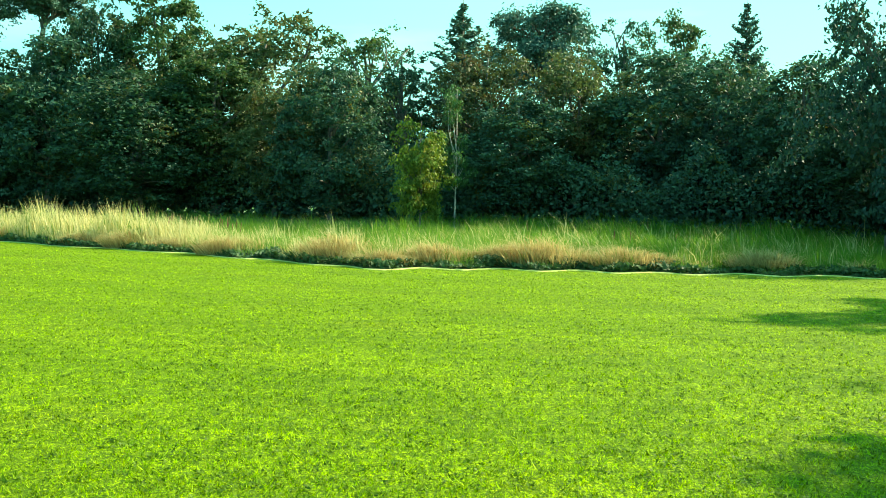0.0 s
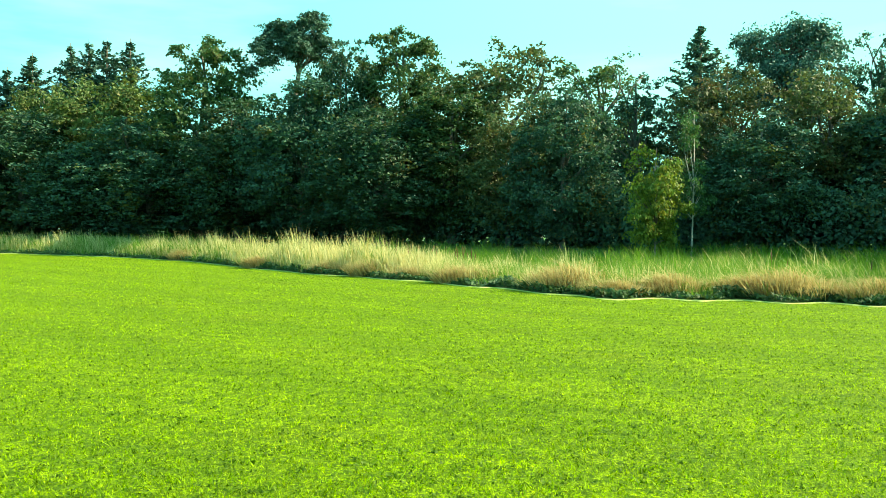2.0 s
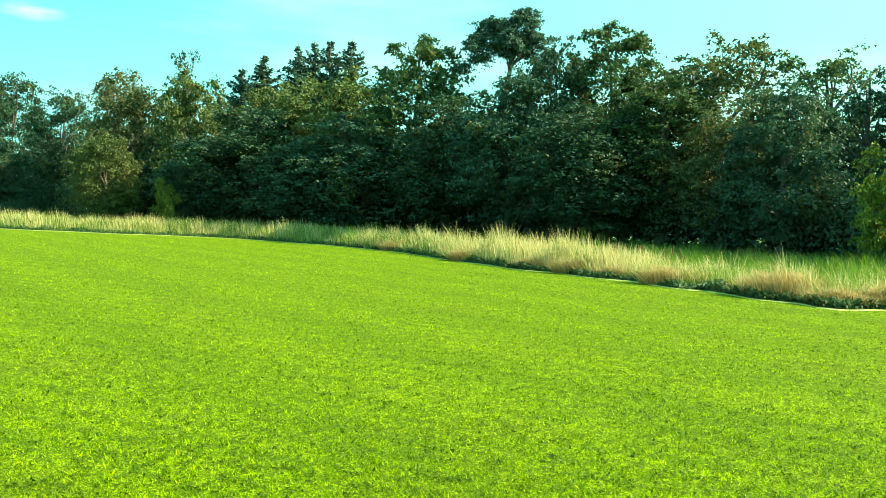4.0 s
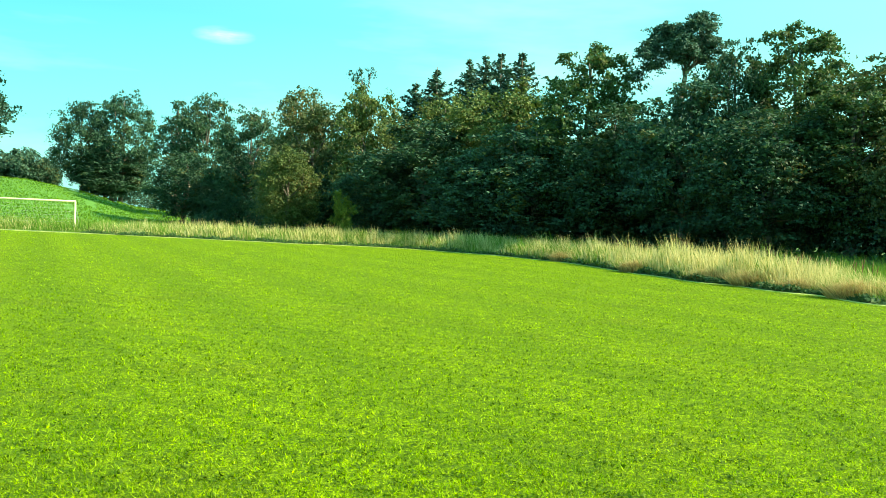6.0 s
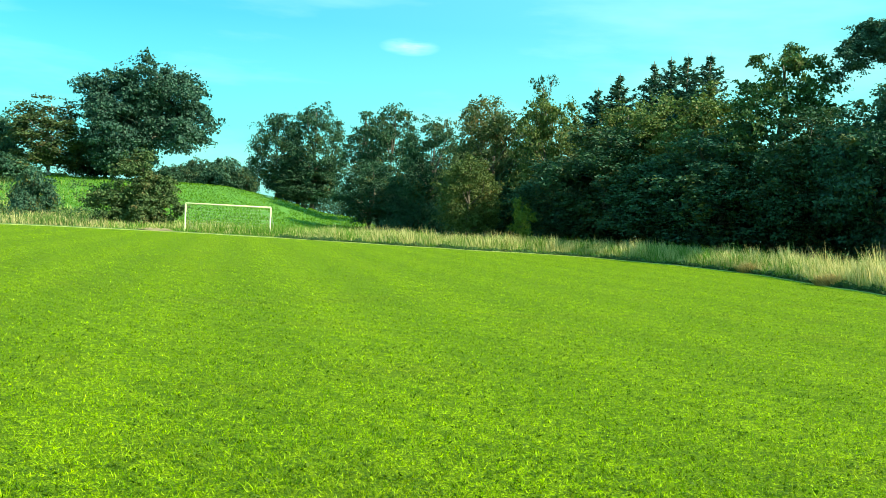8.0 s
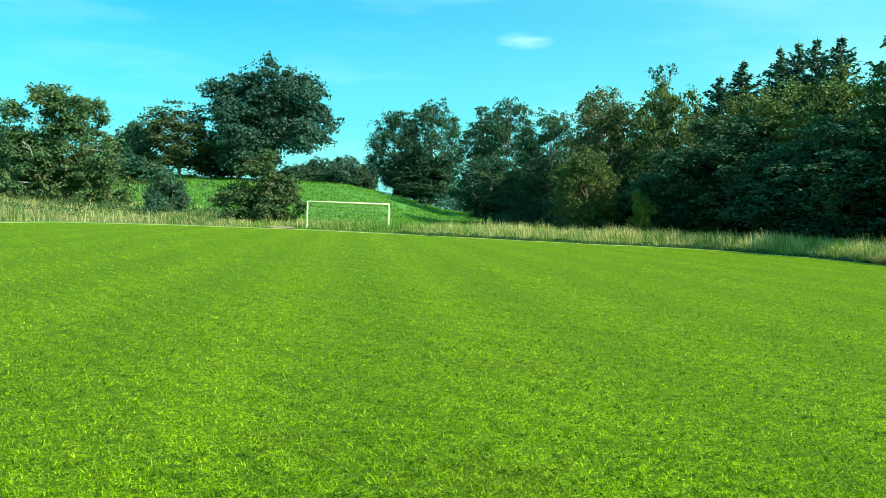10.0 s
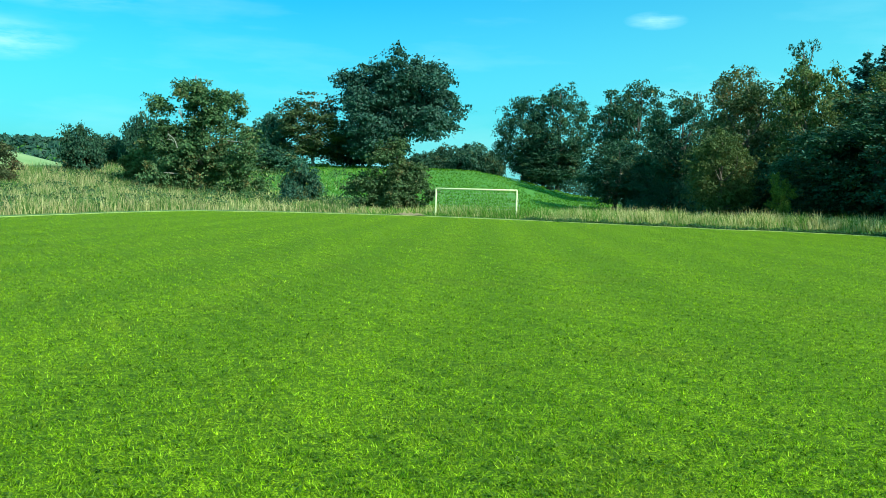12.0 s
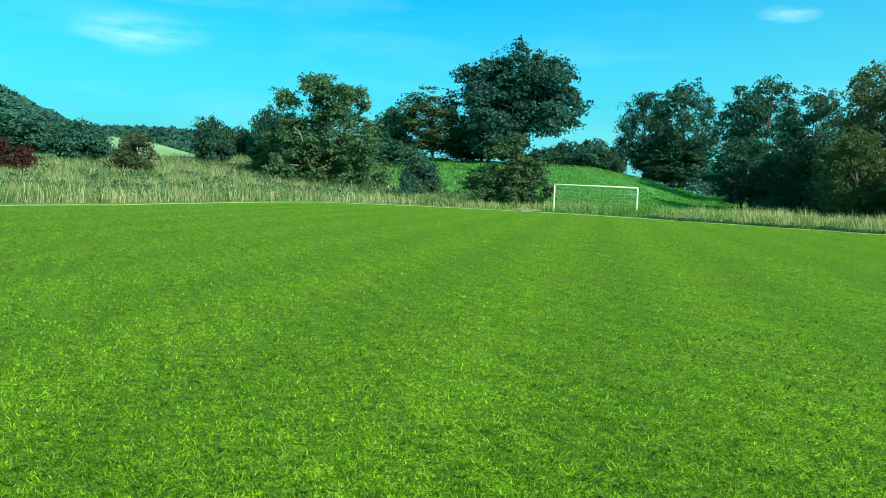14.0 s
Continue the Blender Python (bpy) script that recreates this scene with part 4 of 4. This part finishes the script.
def lawn_weeds():
    """Flat rosettes of dark clover and plantain scattered in the turf."""
    rng = np.random.default_rng(62)
    n = 16000
    d = 3.2 + 34 * rng.uniform(size=n) ** 1.6
    az = rng.uniform(-34, 104, n)
    keep = (d < np.interp(az, EDGE_AZ, EDGE_D) - 0.6) & np.array([noise.noise((a * 0.12, q * 0.35, 2.0)) > -0.3 for a, q in zip(az, d)])
    az, d = az[keep], d[keep]
    mid = np.stack([-d * np.sin(np.radians(az)), d * np.cos(np.radians(az)), np.zeros(len(d))], 1)
    k = 6
    p = np.repeat(mid, k, 0) + np.concatenate([rng.normal(size=(len(mid) * k, 2)) * 0.022, rng.uniform(0.008, 0.022, (len(mid) * k, 1))], 1)
    v = leaf_cards(rng, p, unit(np.array([0, 0, 0.8]) + rng.normal(size=p.shape) * 0.4), 0.023, 0.013)
    tagged(new("lawn_weeds", leaf_mesh("lawn_weeds", v, LEAF_TURF)), "dark rosettes of clover and plantain in the turf", "weeds", kind="stuff")


lawn_weeds()


# ---- football goal ----
def rod(name, a, b, r, mat, parent, sides=12):
    return part(name, tubes_mesh(name, [[(a, r), (b, r)]], mat, sides), parent)


def football_goal(left, right):
    """A white goal frame: two posts, crossbar, rear stays, ground bar and a few net cords."""
    l, r = Vector(left), Vector(right)
    back = Vector((l.y - r.y, r.x - l.x, 0)).normalized()
    if back.dot(l) < 0:
        back = -back
    g = thing("football_goal", "white metal football goal with a thin net at the field's end", "goal")
    g.location = (l + r) / 2
    o = (l + r) / 2
    up = Vector((0, 0, 2.44))
    rod("post", l - o - Vector((0, 0, 0.1)), l - o + up, 0.07, PAINT, g)
    rod("post", r - o - Vector((0, 0, 0.1)), r - o + up, 0.07, PAINT, g)
    rod("crossbar", l - o + up, r - o + up, 0.07, PAINT, g)
    side = (r - l).normalized()
    # dark weight bags at the feet, cords of a torn net
    for name, at, half in (("weight_bag", r - o + side * 0.45 + back * 0.3, (0.32, 0.2, 0.22)), ("weight_bag", l - o + side * 1.15 - back * 0.2, (0.5, 0.2, 0.10))):
        bm = bmesh.new()
        bmesh.ops.create_icosphere(bm, subdivisions=2, radius=1.0)
        bmesh.ops.scale(bm, vec=half, verts=bm.verts)
        for vert in bm.verts:
            vert.co *= 1 + 0.15 * noise.noise(vert.co * 4)
        bmesh.ops.rotate(bm, cent=(0, 0, 0), matrix=Matrix.Rotation(math.atan2(side.y, side.x), 3, "Z"), verts=bm.verts)
        bmesh.ops.translate(bm, vec=at + Vector((0, 0, half[2] * 0.8)), verts=bm.verts)
        me = bpy.data.meshes.new(name)
        bm.to_mesh(me)
        bm.free()
        me.materials.append(RUBBER)
        part(name, me, g, "black weight bag")
    for end in (l, r):
        rod("stay", end - o + up, end - o + back * 1.6 + Vector((0, 0, 0.02)), 0.012, NET, g, 6)
    cords = []
    for i in range(25):
        a = l - o + side * 7.3 * i / 24
        low = a + back * 1.6
        cords.append([(a + up, 0.004), ((a + up).lerp(low, 0.5) + back * 0.25 - Vector((0, 0, 0.12)), 0.004), (low, 0.004)])
    for k in range(1, 9):
        t = k / 9
        a = (l - o + up).lerp(l - o + back * 1.6, t) + back * math.sin(math.pi * t) * 0.2
        cords.append([(a, 0.004), (a + side * 3.6 - Vector((0, 0, 0.08)), 0.004), (a + side * 7.3, 0.004)])
    part("net", tubes_mesh("net", cords, NET, 4), g, "thin grey cord net")
    return g


football_goal((-72.4, 33.2, 0), (-67.2, 38.35, 0))


# ---- bare trodden earth between the goal and the bush ----
def bare_earth():
    rng = np.random.default_rng(75)
    verts, loops, sizes = [], [], []
    rings, spokes = 5, 28
    for r in range(rings + 1):
        for k in range(spokes):
            a = 2 * math.pi * k / spokes
            f = r / rings * (1 + 0.22 * noise.noise((math.cos(a) * 1.7, math.sin(a) * 1.7, 2.0)))
            az, d = 67.0 + 1.25 * f * math.cos(a), 81.5 + 3.4 * f * math.sin(a)
            p = spot(az, d)
            verts.append((p.x, p.y, p.z + 0.05 + 0.16 * (1 - (r / rings) ** 2) + 0.04 * rng.normal()))
    for r, k in itertools.product(range(rings), range(spokes)):
        a, b = r * spokes + k, r * spokes + (k + 1) % spokes
        loops += [a, b, b + spokes, a + spokes]
        sizes.append(4)
    tagged(new("bare_earth", mesh_from("bare_earth", verts, loops, sizes, [SOIL], None, True)), "brown patch of bare trodden earth beside the goal", "earth", kind="structure")


bare_earth()


# ---- distant wooded hills beyond the left of the field ----
def distant_hill(name, label, near, far, az0, az1, tops, mat, leaf_mat, seed, count, leaf_size):
    """A ridge between two distances whose crest follows (bearing, sight angle), covered with trees."""
    rng = np.random.default_rng(seed)
    steps, rows = 90, 10

    def surface(az, k):
        el = float(np.interp(az, [a for a, _ in tops], [e for _, e in tops]))
        d = near + (far - near) * k
        rise = math.sin(min(1.0, k * 1.25) * math.pi / 2)
        top = EYE + (near + (far - near) * 0.8) * math.tan(radians(el))
        return Vector((-d * math.sin(radians(az)), d * math.cos(radians(az)), -8 + (top + 8) * rise))

    verts = [tuple(surface(az0 + (az1 - az0) * i / steps, k / rows)) for i in range(steps + 1) for k in range(rows + 1)]
    loops, sizes = [], []
    for i, k in itertools.product(range(steps), range(rows)):
        a = i * (rows + 1) + k
        loops += [a, a + 1, a + rows + 2, a + rows + 1]
        sizes.append(4)
    tagged(new(name, mesh_from(name, verts, loops, sizes, [mat], None, True)), label, "hill", kind="structure")
    if count:
        pts = []
        while len(pts) < count:
            az, k = rng.uniform(az0, az1), rng.uniform(0.1, 0.9)
            p = surface(az, k)
            lump = noise.noise(p * (2.2 / leaf_size / 6)) * leaf_size
            pts.append(tuple(p + Vector((0, 0, rng.uniform(-0.3, 1.0) * leaf_size * 0.8 + lump))))
        pts = np.array(pts)
        v = leaf_cards(rng, pts, unit(np.array([0.4, -0.2, 0.7]) + rng.normal(size=(count, 3)) * 0.5), leaf_size, leaf_size * 0.8)
        tagged(new("distant_wood", leaf_mesh("distant_wood", v, leaf_mat)), "dark trees covering a distant hill", "wood", kind="stuff")


distant_hill("backdrop_hill", "steep wooded hill far beyond the meadow", 420, 560, 90, 130, [(90, 0.3), (92.5, 1.1), (95, 2.6), (98.5, 4.3), (104, 6.0), (115, 6.5), (130, 4)], PASTURE, LEAF_DARK, 81, 30000, 2.8)
distant_hill("backdrop_ridge", "long wooded ridge on the horizon", 800, 1000, 72, 122, [(72, 1.6), (80, 2.3), (86, 2.6), (90, 2.6), (94, 2.4), (100, 2.2), (122, 2)], PASTURE, LEAF_DARK, 82, 30000, 4.0)
distant_hill("backdrop_field", "pale green sloping field far off", 500, 640, 82, 98, [(82, 0.8), (87, 1.2), (90, 1.9), (93, 2.2), (95, 2.0), (98, 1.2)], FAR_FIELD, LEAF_DARK, 83, 0, 5.0)
